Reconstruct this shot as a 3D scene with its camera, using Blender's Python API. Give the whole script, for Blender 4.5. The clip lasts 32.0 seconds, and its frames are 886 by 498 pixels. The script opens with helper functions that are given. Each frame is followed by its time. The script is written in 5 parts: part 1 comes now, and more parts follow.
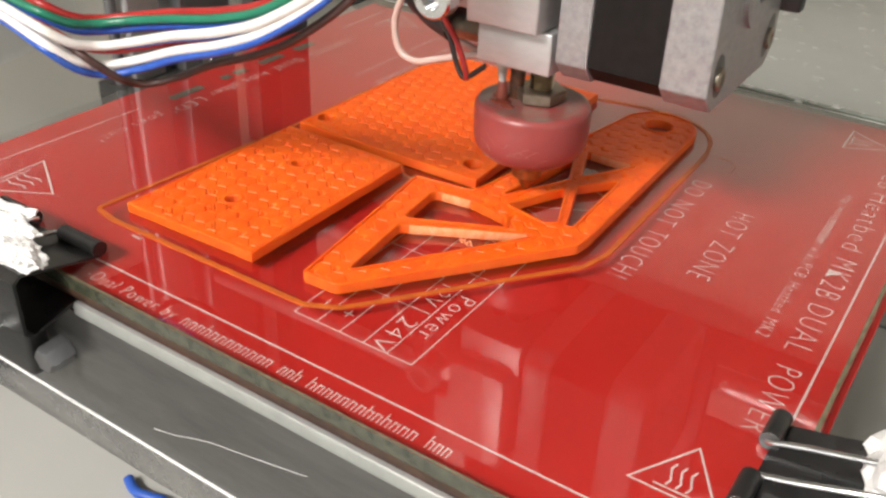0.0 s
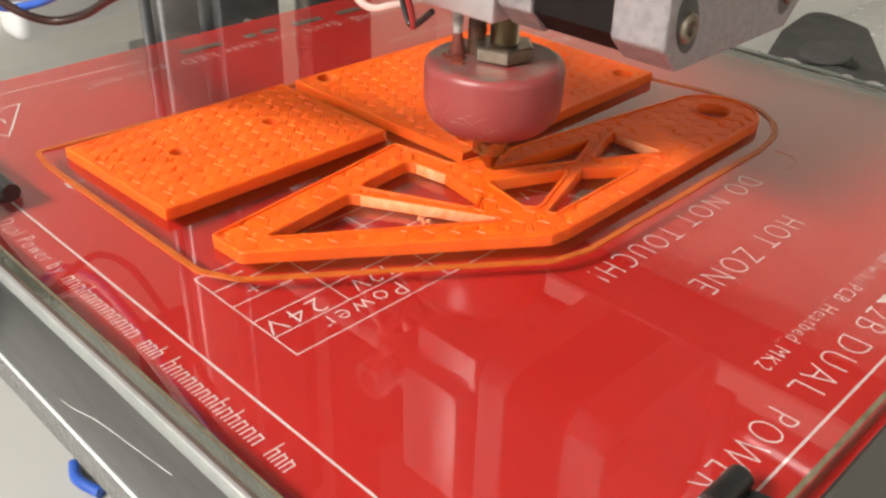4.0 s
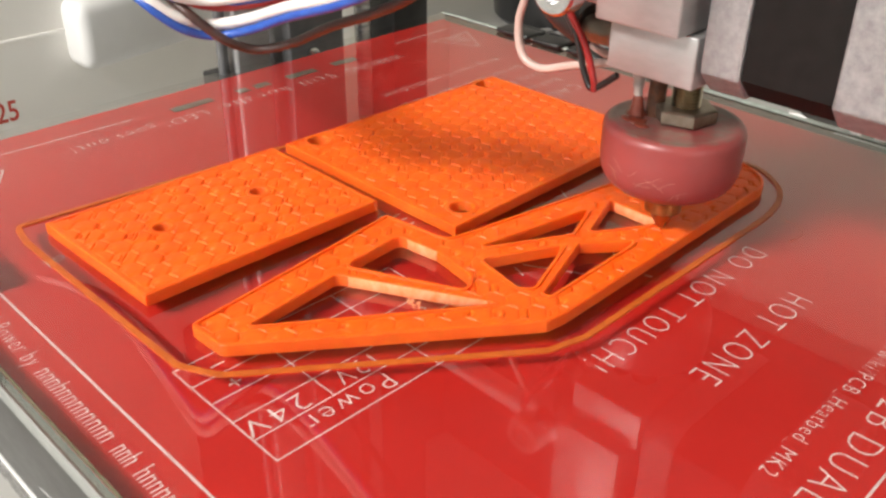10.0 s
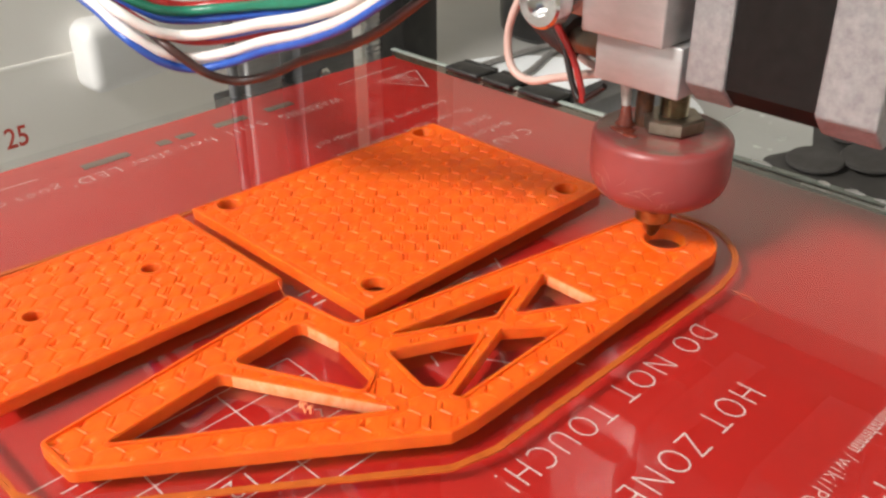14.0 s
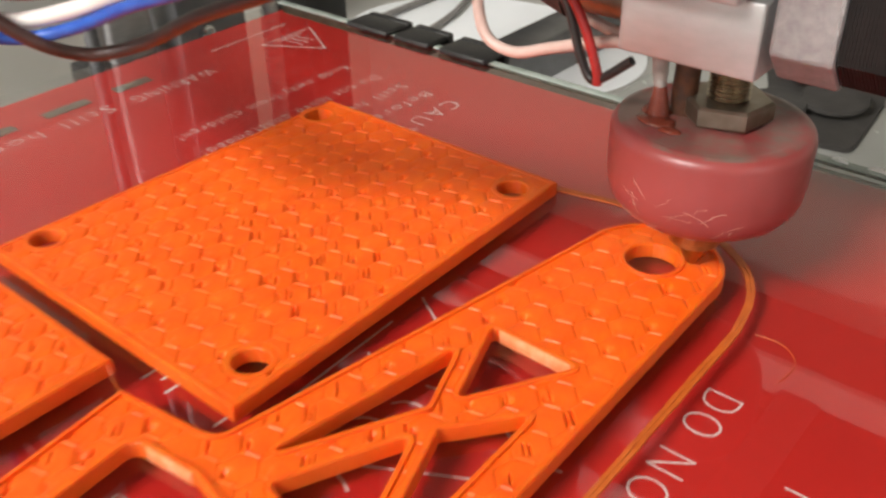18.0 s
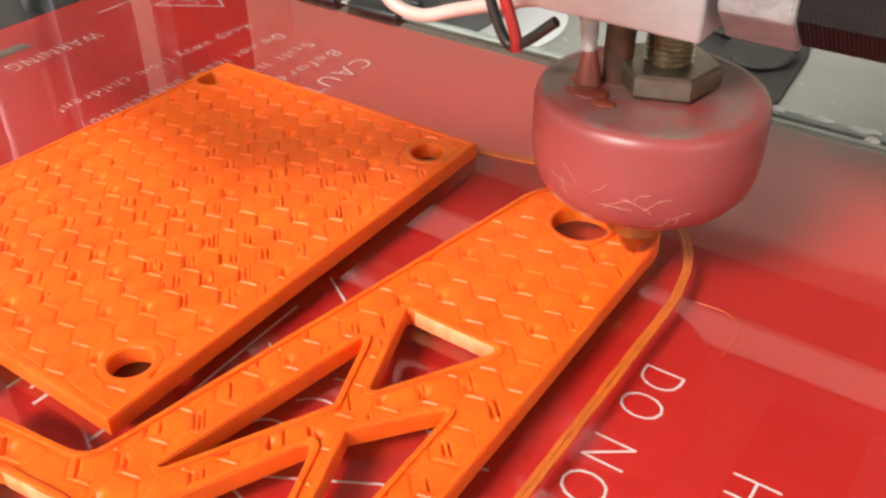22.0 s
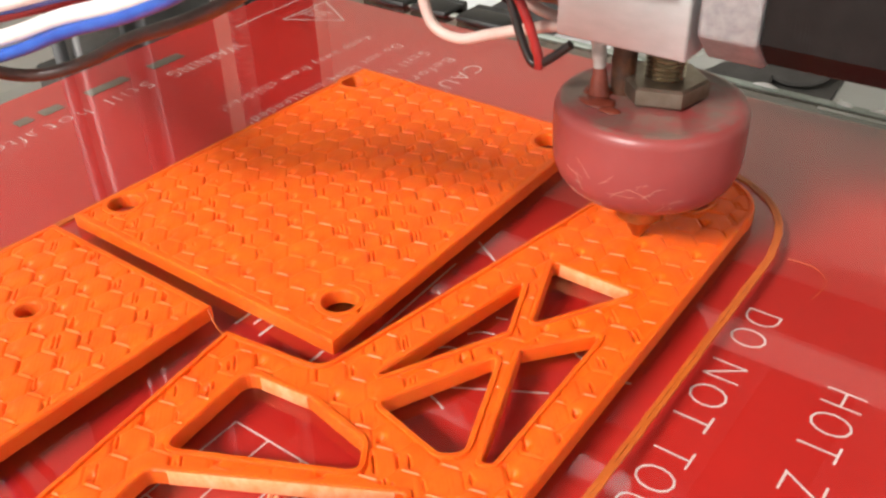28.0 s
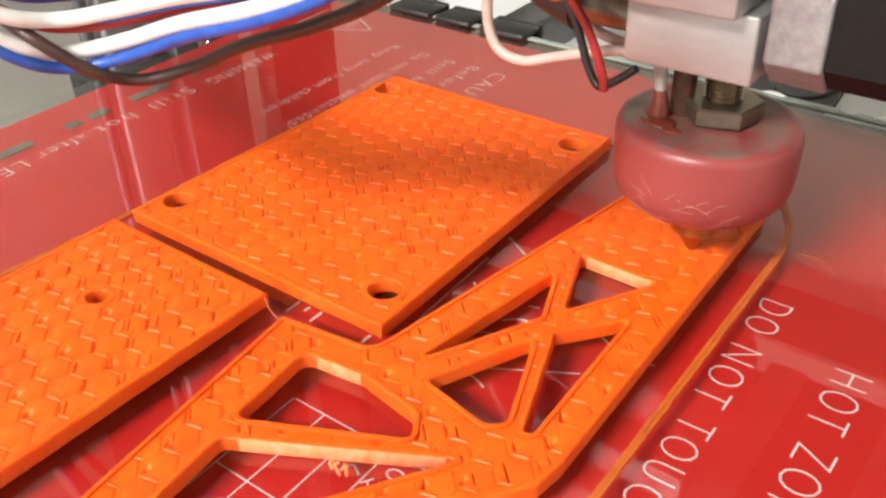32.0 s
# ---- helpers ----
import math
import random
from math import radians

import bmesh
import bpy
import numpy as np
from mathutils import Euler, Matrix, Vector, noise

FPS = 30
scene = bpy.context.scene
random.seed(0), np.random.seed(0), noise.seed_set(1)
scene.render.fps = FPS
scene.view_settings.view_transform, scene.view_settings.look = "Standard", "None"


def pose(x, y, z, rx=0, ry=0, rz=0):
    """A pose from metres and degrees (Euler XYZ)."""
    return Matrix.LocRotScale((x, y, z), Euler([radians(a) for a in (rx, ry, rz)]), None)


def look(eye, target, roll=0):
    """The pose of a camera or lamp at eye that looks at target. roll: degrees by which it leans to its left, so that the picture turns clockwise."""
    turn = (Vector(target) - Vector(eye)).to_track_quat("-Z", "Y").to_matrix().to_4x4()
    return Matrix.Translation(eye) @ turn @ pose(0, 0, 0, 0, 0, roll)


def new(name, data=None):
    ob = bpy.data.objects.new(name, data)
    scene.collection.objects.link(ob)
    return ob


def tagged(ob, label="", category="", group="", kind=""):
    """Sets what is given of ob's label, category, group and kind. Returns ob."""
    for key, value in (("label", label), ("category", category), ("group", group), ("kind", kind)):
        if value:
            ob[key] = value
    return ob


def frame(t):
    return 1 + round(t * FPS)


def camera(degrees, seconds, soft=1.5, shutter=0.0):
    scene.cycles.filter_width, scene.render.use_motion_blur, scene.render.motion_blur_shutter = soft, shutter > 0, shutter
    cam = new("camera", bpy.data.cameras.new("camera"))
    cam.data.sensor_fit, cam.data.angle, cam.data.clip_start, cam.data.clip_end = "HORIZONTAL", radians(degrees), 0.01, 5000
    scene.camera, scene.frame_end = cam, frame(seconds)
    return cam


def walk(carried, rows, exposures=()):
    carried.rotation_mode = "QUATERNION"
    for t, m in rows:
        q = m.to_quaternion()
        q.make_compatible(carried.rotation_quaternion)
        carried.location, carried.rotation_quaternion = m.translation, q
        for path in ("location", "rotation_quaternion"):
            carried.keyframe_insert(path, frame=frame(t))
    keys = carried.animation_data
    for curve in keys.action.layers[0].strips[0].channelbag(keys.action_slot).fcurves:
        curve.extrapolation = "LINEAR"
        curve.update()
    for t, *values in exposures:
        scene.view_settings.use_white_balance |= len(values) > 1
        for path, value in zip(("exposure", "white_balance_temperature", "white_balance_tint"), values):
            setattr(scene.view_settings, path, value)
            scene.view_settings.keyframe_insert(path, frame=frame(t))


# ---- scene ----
# ---- camera and its path ----
cam = camera(51.0, 32.0, 2.5, 0.3)
PATH = [
    (0, (0.11379, -0.17587, 0.10862), (0.02232, -0.03216, 0.00383), 2.47),
    (0.5, (0.12478, -0.15298, 0.09668), (0.01740, -0.02026, -0.00751), 1.71),
    (1, (0.13159, -0.12991, 0.08894), (0.01693, -0.00233, -0.01390), 1.35),
    (1.5, (0.13350, -0.12633, 0.08591), (0.01508, -0.00197, -0.01661), 1.29),
    (2, (0.13167, -0.12572, 0.08560), (0.01208, -0.00331, -0.01790), 1.65),
    (2.5, (0.13071, -0.12158, 0.08511), (0.01083, -0.00017, -0.01923), 1.53),
    (4.5, (0.13068, -0.12659, 0.08717), (0.01106, -0.00382, -0.01586), 1.37),
    (5, (0.12838, -0.12798, 0.08745), (0.00844, -0.00550, -0.01557), 1.33),
    (5.5, (0.12760, -0.13089, 0.08809), (0.00686, -0.00914, -0.01487), 1.09),
    (6, (0.12680, -0.13590, 0.08818), (0.00580, -0.01440, -0.01476), 1.15),
    (6.5, (0.12659, -0.14136, 0.08990), (0.00481, -0.01985, -0.01212), 1.07),
    (7, (0.12569, -0.14466, 0.09152), (0.00424, -0.02296, -0.01065), 1.15),
    (7.5, (0.12466, -0.14483, 0.09209), (0.00418, -0.02243, -0.01039), 1.29),
    (8, (0.12431, -0.14067, 0.09156), (0.00252, -0.01944, -0.01076), 0.82),
    (8.5, (0.12320, -0.14315, 0.09091), (0.00154, -0.02102, -0.01050), 0.99),
    (9, (0.12348, -0.14890, 0.09175), (0.00198, -0.02635, -0.00934), 1.34),
    (9.5, (0.12372, -0.15038, 0.09309), (0.00266, -0.02734, -0.00793), 1.44),
    (10, (0.12440, -0.14470, 0.09385), (0.00223, -0.02238, -0.00671), 0.76),
    (10.5, (0.12468, -0.14094, 0.09394), (0.00218, -0.01886, -0.00652), 0.27),
    (11, (0.12298, -0.14550, 0.09455), (0.00126, -0.02249, -0.00570), 0.65),
    (11.5, (0.12223, -0.14852, 0.09571), (0.00177, -0.02421, -0.00446), 1.06),
    (12, (0.12395, -0.14151, 0.09414), (0.00050, -0.01953, -0.00526), -0.09),
    (12.5, (0.12125, -0.14240, 0.09248), (-0.00159, -0.01951, -0.00657), 0.06),
    (13, (0.12092, -0.14063, 0.09323), (-0.00198, -0.01782, -0.00583), -0.09),
    (13.5, (0.11952, -0.14405, 0.09433), (-0.00348, -0.02101, -0.00433), -0.02),
    (14, (0.11945, -0.14411, 0.09465), (-0.00449, -0.02173, -0.00365), -0.34),
    (14.5, (0.11819, -0.14608, 0.09521), (-0.00572, -0.02393, -0.00340), -0.29),
    (15, (0.11808, -0.14556, 0.09527), (-0.00644, -0.02371, -0.00296), -0.38),
    (15.5, (0.11673, -0.14259, 0.09415), (-0.00742, -0.02054, -0.00431), -0.27),
    (17.5, (0.10546, -0.13591, 0.09157), (-0.01608, -0.01324, -0.00934), -0.44),
    (18, (0.08428, -0.10763, 0.08037), (-0.02382, 0.02069, -0.02848), -0.89),
    (18.5, (0.07352, -0.08762, 0.07032), (-0.02346, 0.04603, -0.04252), 0.01),
    (19, (0.07335, -0.08116, 0.06833), (-0.01888, 0.05347, -0.04731), 0.35),
    (19.5, (0.07639, -0.07892, 0.06934), (-0.01551, 0.05543, -0.04687), 0.08),
    (20, (0.07790, -0.08253, 0.07035), (-0.01353, 0.05239, -0.04557), 0.23),
    (20.5, (0.07831, -0.08457, 0.07143), (-0.01468, 0.04865, -0.04520), -0.30),
    (21, (0.07878, -0.08848, 0.07203), (-0.01539, 0.04408, -0.04442), -0.55),
    (21.5, (0.07883, -0.09197, 0.07311), (-0.01533, 0.04069, -0.04322), -0.63),
    (22, (0.07964, -0.09170, 0.07384), (-0.01515, 0.04127, -0.04164), -0.83),
    (22.5, (0.08009, -0.09205, 0.07361), (-0.01479, 0.04093, -0.04178), -0.88),
    (23, (0.08169, -0.09664, 0.07611), (-0.01440, 0.03554, -0.03919), -1.17),
    (23.5, (0.08228, -0.09858, 0.07700), (-0.01454, 0.03423, -0.03697), -1.14),
    (24, (0.08149, -0.10033, 0.07967), (-0.01700, 0.03128, -0.03426), -1.57),
    (24.5, (0.08151, -0.10339, 0.07954), (-0.01730, 0.02836, -0.03394), -1.50),
    (25, (0.08221, -0.10465, 0.08032), (-0.01716, 0.02649, -0.03338), -1.75),
    (25.5, (0.08201, -0.10510, 0.08003), (-0.01793, 0.02598, -0.03323), -1.87),
    (27.5, (0.08200, -0.11023, 0.08301), (-0.01890, 0.02068, -0.02960), -1.83),
    (28, (0.08146, -0.10904, 0.08344), (-0.01966, 0.02131, -0.02962), -2.09),
    (28.5, (0.08125, -0.10816, 0.08293), (-0.01984, 0.02208, -0.03028), -2.26),
    (29, (0.08193, -0.11092, 0.08345), (-0.01962, 0.01946, -0.02920), -2.24),
    (29.5, (0.08301, -0.11554, 0.08413), (-0.01890, 0.01501, -0.02799), -2.13),
    (30, (0.08457, -0.11626, 0.08465), (-0.01723, 0.01469, -0.02711), -2.01),
    (30.5, (0.08271, -0.11597, 0.08491), (-0.01864, 0.01537, -0.02681), -1.83),
    (31, (0.08212, -0.11459, 0.08519), (-0.01917, 0.01676, -0.02655), -1.74),
    (31.5, (0.08183, -0.11715, 0.08597), (-0.01952, 0.01414, -0.02580), -1.86),
    (32, (0.08321, -0.11887, 0.08790), (-0.01849, 0.01229, -0.02371), -1.83),
]
walk(cam, [(t, look(eye, target, roll)) for t, eye, target, roll in PATH], exposures=[(0.0, -0.34), (1.0, -0.28), (2.0, -0.08), (5.0, -0.2), (6.0, -0.10), (8.0, -0.12), (9.0, -0.09), (11.0, -0.38), (13.0, -0.34), (15.0, -0.32), (18.0, -0.4), (20.0, 0.06), (22.0, 0.02), (24.0, 0.08), (28.0, -0.12), (32.0, -0.06)])
# seconds, the nozzle's place across the bed and along the bed, in millimetres
HEAD = [
    (0, 24.32, -17.46),
    (0.5, 29.42, -9.58),
    (1, 30.21, -2.09),
    (1.5, 24.81, -1.24),
    (2, 20.98, -17.62),
    (2.5, 25.47, -17.85),
    (4.5, 19.96, -22.41),
    (5, 30.93, -7.31),
    (5.5, 36.14, 1.04),
    (6, 41.47, 10.20),
    (6.5, 30.77, 10.57),
    (7, 29.13, 5.21),
    (7.5, 32.61, -3.35),
    (8, 38.54, 5.17),
    (8.5, 32.12, 11.09),
    (9, 29.40, 3.26),
    (9.5, 34.35, -1.82),
    (10, 40.49, 8.51),
    (10.5, 31.07, 11.27),
    (11, 29.73, 2.07),
    (11.5, 31.98, -3.46),
    (12, 35.24, 17.60),
    (12.5, 37.11, 31.69),
    (13, 41.60, 35.24),
    (13.5, 37.71, 40.59),
    (14, 32.66, 37.24),
    (14.5, 34.81, 32.35),
    (15, 39.83, 32.49),
    (15.5, 41.18, 38.13),
    (17.5, 41.23, 34.21),
    (18, 40.17, 40.47),
    (18.5, 33.63, 41.50),
    (19, 31.45, 35.88),
    (19.5, 33.78, 32.67),
    (20, 28.56, 37.14),
    (20.5, 31.39, 28.83),
    (21, 27.60, 31.40),
    (21.5, 35.04, 32.53),
    (22, 43.51, 35.95),
    (22.5, 44.24, 31.85),
    (23, 36.35, 30.79),
    (23.5, 26.92, 24.19),
    (24, 28.43, 26.07),
    (24.5, 35.53, 27.48),
    (25, 43.70, 29.69),
    (25.5, 45.79, 27.41),
    (27.5, 25.61, 22.02),
    (28, 33.79, 23.61),
    (28.5, 40.92, 26.04),
    (29, 45.78, 25.46),
    (29.5, 41.36, 22.13),
    (30, 33.04, 20.14),
    (30.5, 26.80, 17.26),
    (31, 25.04, 17.94),
    (31.5, 32.07, 19.51),
    (32, 40.18, 21.85),
]

# ---- world, sun, window light, added fill lamps ----
world = bpy.data.worlds.new("sky")
scene.world = world
world.use_nodes = True
_wn = world.node_tree.nodes
_sky = _wn.new("ShaderNodeTexSky")
_sky.sky_type, _sky.sun_disc, _sky.sun_elevation, _sky.sun_rotation = "NISHITA", False, radians(32), radians(190)
_wn["Background"].inputs["Strength"].default_value = 0.1
world.node_tree.links.new(_sky.outputs[0], _wn["Background"].inputs["Color"])


def window_lamp(name, place, target, width, height, watts, colour):
    data = bpy.data.lights.new(name, "AREA")
    data.shape, data.size, data.size_y, data.energy, data.color = "RECTANGLE", width, height, watts, colour
    ob = new(name, data)
    ob.matrix_world = look(place, target)
    return ob


window_lamp("window_daylight", (-0.14, -1.36, 1.12), (0.0, 0.0, 0.0), 0.52, 0.27, 54.0, (1.0, 0.955, 0.90))
# low fill lamp, added to brighten what faces the front
window_lamp("low_window_fill", (-0.20, -1.36, 0.36), (0.0, 0.0, 0.0), 0.8, 0.3, 4.0, (1.0, 0.97, 0.93))
# fill lamp added on the right to lift right-facing sides; no source known
window_lamp("east_fill_lamp", (1.86, -0.5, 0.62), (0.0, 0.0, 0.0), 0.8, 0.7, 6.0, (1.0, 0.975, 0.93))
# fill lamp added on the left; its side window is assumed
window_lamp("west_fill_lamp", (-1.86, -0.35, 0.95), (0.0, 0.0, 0.1), 0.9, 0.9, 12.0, (1.0, 0.985, 0.95))


# ---- materials ----
class Nodes:
    """Small helper round one node material."""

    def __init__(self, name):
        self.mat = bpy.data.materials.new(name)
        self.mat.use_nodes = True
        self.tree = self.mat.node_tree
        self.bsdf = self.tree.nodes["Principled BSDF"]
        self.out = self.tree.nodes["Material Output"]

    def add(self, kind, **values):
        node = self.tree.nodes.new(kind)
        for key, value in values.items():
            node.inputs[key].default_value = value
        return node

    def link(self, a, b):
        self.tree.links.new(a, b)

    def math(self, op, a, b=None, c=None):
        node = self.tree.nodes.new("ShaderNodeMath")
        node.operation = op
        for n, v in enumerate((a, b, c)):
            if v is None:
                continue
            if isinstance(v, (int, float)):
                node.inputs[n].default_value = v
            else:
                self.link(v, node.inputs[n])
        return node.outputs[0]

    def coords(self):
        return self.tree.nodes.new("ShaderNodeTexCoord").outputs["Object"]

    def noise(self, scale, detail=3.0, rough=0.55, stretch=None):
        node = self.add("ShaderNodeTexNoise", Scale=scale, Detail=detail, Roughness=rough)
        where = self.coords()
        if stretch:
            m = self.add("ShaderNodeMapping")
            m.inputs["Scale"].default_value = stretch
            self.link(where, m.inputs["Vector"])
            where = m.outputs[0]
        self.link(where, node.inputs["Vector"])
        return node.outputs["Fac"]

    def ramp(self, fac, *stops):
        node = self.tree.nodes.new("ShaderNodeValToRGB")
        band = node.color_ramp
        while len(band.elements) < len(stops):
            band.elements.new(0.5)
        for e, (p, c) in zip(band.elements, stops):
            e.position, e.color = p, (*c, 1.0)
        self.link(fac, node.inputs[0])
        return node.outputs[0]

    def bump(self, height, strength, distance, before=None):
        node = self.add("ShaderNodeBump", Strength=strength, Distance=distance)
        self.link(height, node.inputs["Height"])
        if before is not None:
            self.link(before, node.inputs["Normal"])
        return node.outputs[0]

    def set(self, **values):
        for key, value in values.items():
            self.bsdf.inputs[key.replace("_", " ")].default_value = value
        return self


def surface(name, low, high, scale, rough, metal=0.0, bump=0.1, depth=0.0001, stretch=None, coat=0.0, spread=0.08):
    """A plain material: two tones by noise, a finer grain in roughness and relief. Scale in cycles per metre."""
    n = Nodes(name)
    big = n.noise(scale, 4.0, 0.6, stretch)
    n.link(n.ramp(big, (0.3, low), (0.7, high)), n.bsdf.inputs["Base Color"])
    fine = n.noise(scale * 7.0, 3.0, 0.6, stretch)
    r = n.math("MULTIPLY_ADD", fine, 2 * spread, rough - spread)
    n.link(r, n.bsdf.inputs["Roughness"])
    n.set(Metallic=metal)
    if coat:
        n.set(Coat_Weight=coat, Coat_Roughness=0.08)
    if bump:
        n.link(n.bump(fine, bump, depth), n.bsdf.inputs["Normal"])
    return n.mat


ORANGE_LOW, ORANGE_HIGH = (0.86, 0.098, 0.003), (0.95, 0.142, 0.006)
HEX_SIZE, HEX_TURN, HEX_CENTRE = 4.63, 15.0, (-5.5, -7.15)


def layered_orange(name):
    """Printed plastic: fine level layer lines on upright faces, slight sheen."""
    n = Nodes(name)
    z = n.tree.nodes.new("ShaderNodeSeparateXYZ")
    n.link(n.coords(), z.inputs[0])
    lines = n.math("SINE", n.math("MULTIPLY", z.outputs["Z"], 2 * math.pi / 0.00032))
    blur = n.noise(900.0, 3.0)
    n.link(n.ramp(n.noise(160.0, 4.0), (0.3, ORANGE_LOW), (0.7, ORANGE_HIGH)), n.bsdf.inputs["Base Color"])
    h = n.math("MULTIPLY_ADD", blur, 1.6, lines)
    n.link(n.bump(h, 0.5, 0.00006), n.bsdf.inputs["Normal"])
    n.set(Roughness=0.42, Specular_IOR_Level=0.45, Subsurface_Weight=0.5, Subsurface_Scale=0.003)
    n.bsdf.inputs["Subsurface Radius"].default_value = (1.0, 0.28, 0.06)
    return n.mat


def top_orange(name):
    """Top skin of the prints: the same plastic, laid in fine strands along one direction."""
    n = Nodes(name)
    spin = n.tree.nodes.new("ShaderNodeVectorRotate")
    spin.rotation_type = "Z_AXIS"
    spin.inputs["Angle"].default_value = -radians(HEX_TURN + 30)
    n.link(n.coords(), spin.inputs["Vector"])
    flow = n.add("ShaderNodeMapping")
    flow.inputs["Scale"].default_value = (1.0, 0.12, 1.0)
    n.link(spin.outputs[0], flow.inputs["Vector"])
    strand = n.add("ShaderNodeTexNoise", Scale=1700.0, Detail=2.0)
    n.link(flow.outputs[0], strand.inputs["Vector"])
    h = n.math("MULTIPLY_ADD", n.noise(700.0, 3.0), 0.8, strand.outputs["Fac"])
    n.link(n.bump(h, 0.25, 0.00008), n.bsdf.inputs["Normal"])
    n.link(n.ramp(n.noise(240.0, 4.0), (0.3, ORANGE_LOW), (0.72, ORANGE_HIGH)), n.bsdf.inputs["Base Color"])
    n.link(n.math("MULTIPLY_ADD", n.noise(500.0), 0.2, 0.34), n.bsdf.inputs["Roughness"])
    n.set(Specular_IOR_Level=0.4, Subsurface_Weight=0.2, Subsurface_Scale=0.0015)
    return n.mat


def board_red(name):
    """Red solder mask over a winding copper track that shows as faint lines."""
    n = Nodes(name)
    sep = n.tree.nodes.new("ShaderNodeSeparateXYZ")
    n.link(n.coords(), sep.inputs[0])
    track = n.math("PINGPONG", n.math("MULTIPLY", sep.outputs["Y"], 1000.0), 1.6)
    gap = n.math("LESS_THAN", track, 0.16)
    base = n.ramp(n.noise(28.0, 5.0), (0.3, (0.49, 0.013, 0.010)), (0.7, (0.57, 0.018, 0.013)))
    dark = n.add("ShaderNodeMixRGB", Fac=0.0)
    n.link(n.math("MULTIPLY", gap, 0.10), dark.inputs["Fac"])
    n.link(base, dark.inputs["Color1"])
    dark.inputs["Color2"].default_value = (0.36, 0.010, 0.008, 1)
    n.link(dark.outputs[0], n.bsdf.inputs["Base Color"])
    n.link(n.math("MULTIPLY_ADD", n.noise(300.0), 0.15, 0.38), n.bsdf.inputs["Roughness"])
    return n.mat


def clear_glass(name, tint=(0.97, 0.985, 0.975)):
    n = Nodes(name)
    n.tree.nodes.remove(n.bsdf)
    facing = n.add("ShaderNodeLayerWeight", Blend=0.5).outputs["Facing"]
    fres = n.math("MULTIPLY_ADD", n.math("POWER", facing, 3.05), 0.945, 0.055)
    clear = n.tree.nodes.new("ShaderNodeBsdfTransparent")
    clear.inputs["Color"].default_value = (*tint, 1)
    gloss = n.tree.nodes.new("ShaderNodeBsdfGlossy")
    smear = n.math("MULTIPLY_ADD", n.noise(22.0, 4.0), 0.03, 0.004)
    n.link(smear, gloss.inputs["Roughness"])
    mix = n.tree.nodes.new("ShaderNodeMixShader")
    n.link(fres, mix.inputs[0])
    n.link(clear.outputs[0], mix.inputs[1])
    n.link(gloss.outputs[0], mix.inputs[2])
    n.link(mix.outputs[0], n.out.inputs["Surface"])
    return n.mat


def glass_edge(name):
    n = Nodes(name)
    n.link(n.ramp(n.noise(400.0, 3.0), (0.3, (0.028, 0.032, 0.02)), (0.7, (0.075, 0.075, 0.05))), n.bsdf.inputs["Base Color"])
    n.set(Roughness=0.12, Specular_IOR_Level=0.8)
    n.link(n.bump(n.noise(900.0, 2.0), 0.4, 0.0003), n.bsdf.inputs["Normal"])
    return n.mat


def sock_material(name):
    """Pinkish red silicone, dusted grey on top where old filament has charred."""
    n = Nodes(name)
    sep = n.tree.nodes.new("ShaderNodeSeparateXYZ")
    n.link(n.coords(), sep.inputs[0])
    top = n.math("GREATER_THAN", sep.outputs["Z"], 0.02815)
    stain = n.ramp(n.noise(140.0, 4.0, 0.6), (0.40, (0, 0, 0)), (0.58, (1, 1, 1)))
    mix = n.tree.nodes.new("ShaderNodeMixRGB")
    n.link(n.math("MULTIPLY", n.math("MULTIPLY", top, stain), 0.85), mix.inputs["Fac"])
    n.link(n.ramp(n.noise(90.0, 3.0), (0.3, (0.25, 0.046, 0.043)), (0.7, (0.30, 0.059, 0.055))), mix.inputs["Color1"])
    mix.inputs["Color2"].default_value = (0.17, 0.13, 0.105, 1)
    n.link(mix.outputs[0], n.bsdf.inputs["Base Color"])
    n.link(n.math("MULTIPLY_ADD", n.noise(700.0), 0.2, 0.27), n.bsdf.inputs["Roughness"])
    n.link(n.bump(n.noise(260.0, 3.0), 0.12, 0.0004), n.bsdf.inputs["Normal"])
    n.set(Subsurface_Weight=0.1, Subsurface_Scale=0.002)
    return n.mat


M_SKIN = layered_orange("printed_plastic")
M_HEX = top_orange("printed_top_skin")
M_SKIRT = surface("thin_printed_line", (0.44, 0.085, 0.010), (0.58, 0.13, 0.016), 300.0, 0.4, bump=0.4, depth=0.0001)
M_HAIR = surface("pale_plastic_thread", (0.55, 0.28, 0.20), (0.68, 0.40, 0.30), 300.0, 0.35, bump=0.0)
M_BOARD = board_red("red_solder_mask")
M_INK = surface("white_board_ink", (0.66, 0.53, 0.51), (0.80, 0.69, 0.67), 500.0, 0.6, bump=0.0)
M_PAD = surface("dull_tin_pad", (0.15, 0.14, 0.11), (0.24, 0.22, 0.17), 300.0, 0.45, 0.3)
M_GLASS = clear_glass("clear_glass")
M_GLASSEDGE = glass_edge("ground_glass_edge")
M_SOCK = sock_material("silicone_sock")
M_BRASS = surface("brown_brass", (0.22, 0.09, 0.025), (0.46, 0.22, 0.07), 500.0, 0.30, 0.75)
M_NICKELBRASS = surface("pale_brass_thread", (0.30, 0.25, 0.17), (0.46, 0.40, 0.30), 700.0, 0.22, 0.95)
M_DESKSHADE = surface("shaded_desk_grey", (0.30, 0.305, 0.285), (0.35, 0.355, 0.335), 12.0, 0.25, bump=0.0)
M_CHAR = surface("charred_plastic", (0.035, 0.015, 0.008), (0.14, 0.045, 0.015), 600.0, 0.5, bump=0.6, depth=0.0003)
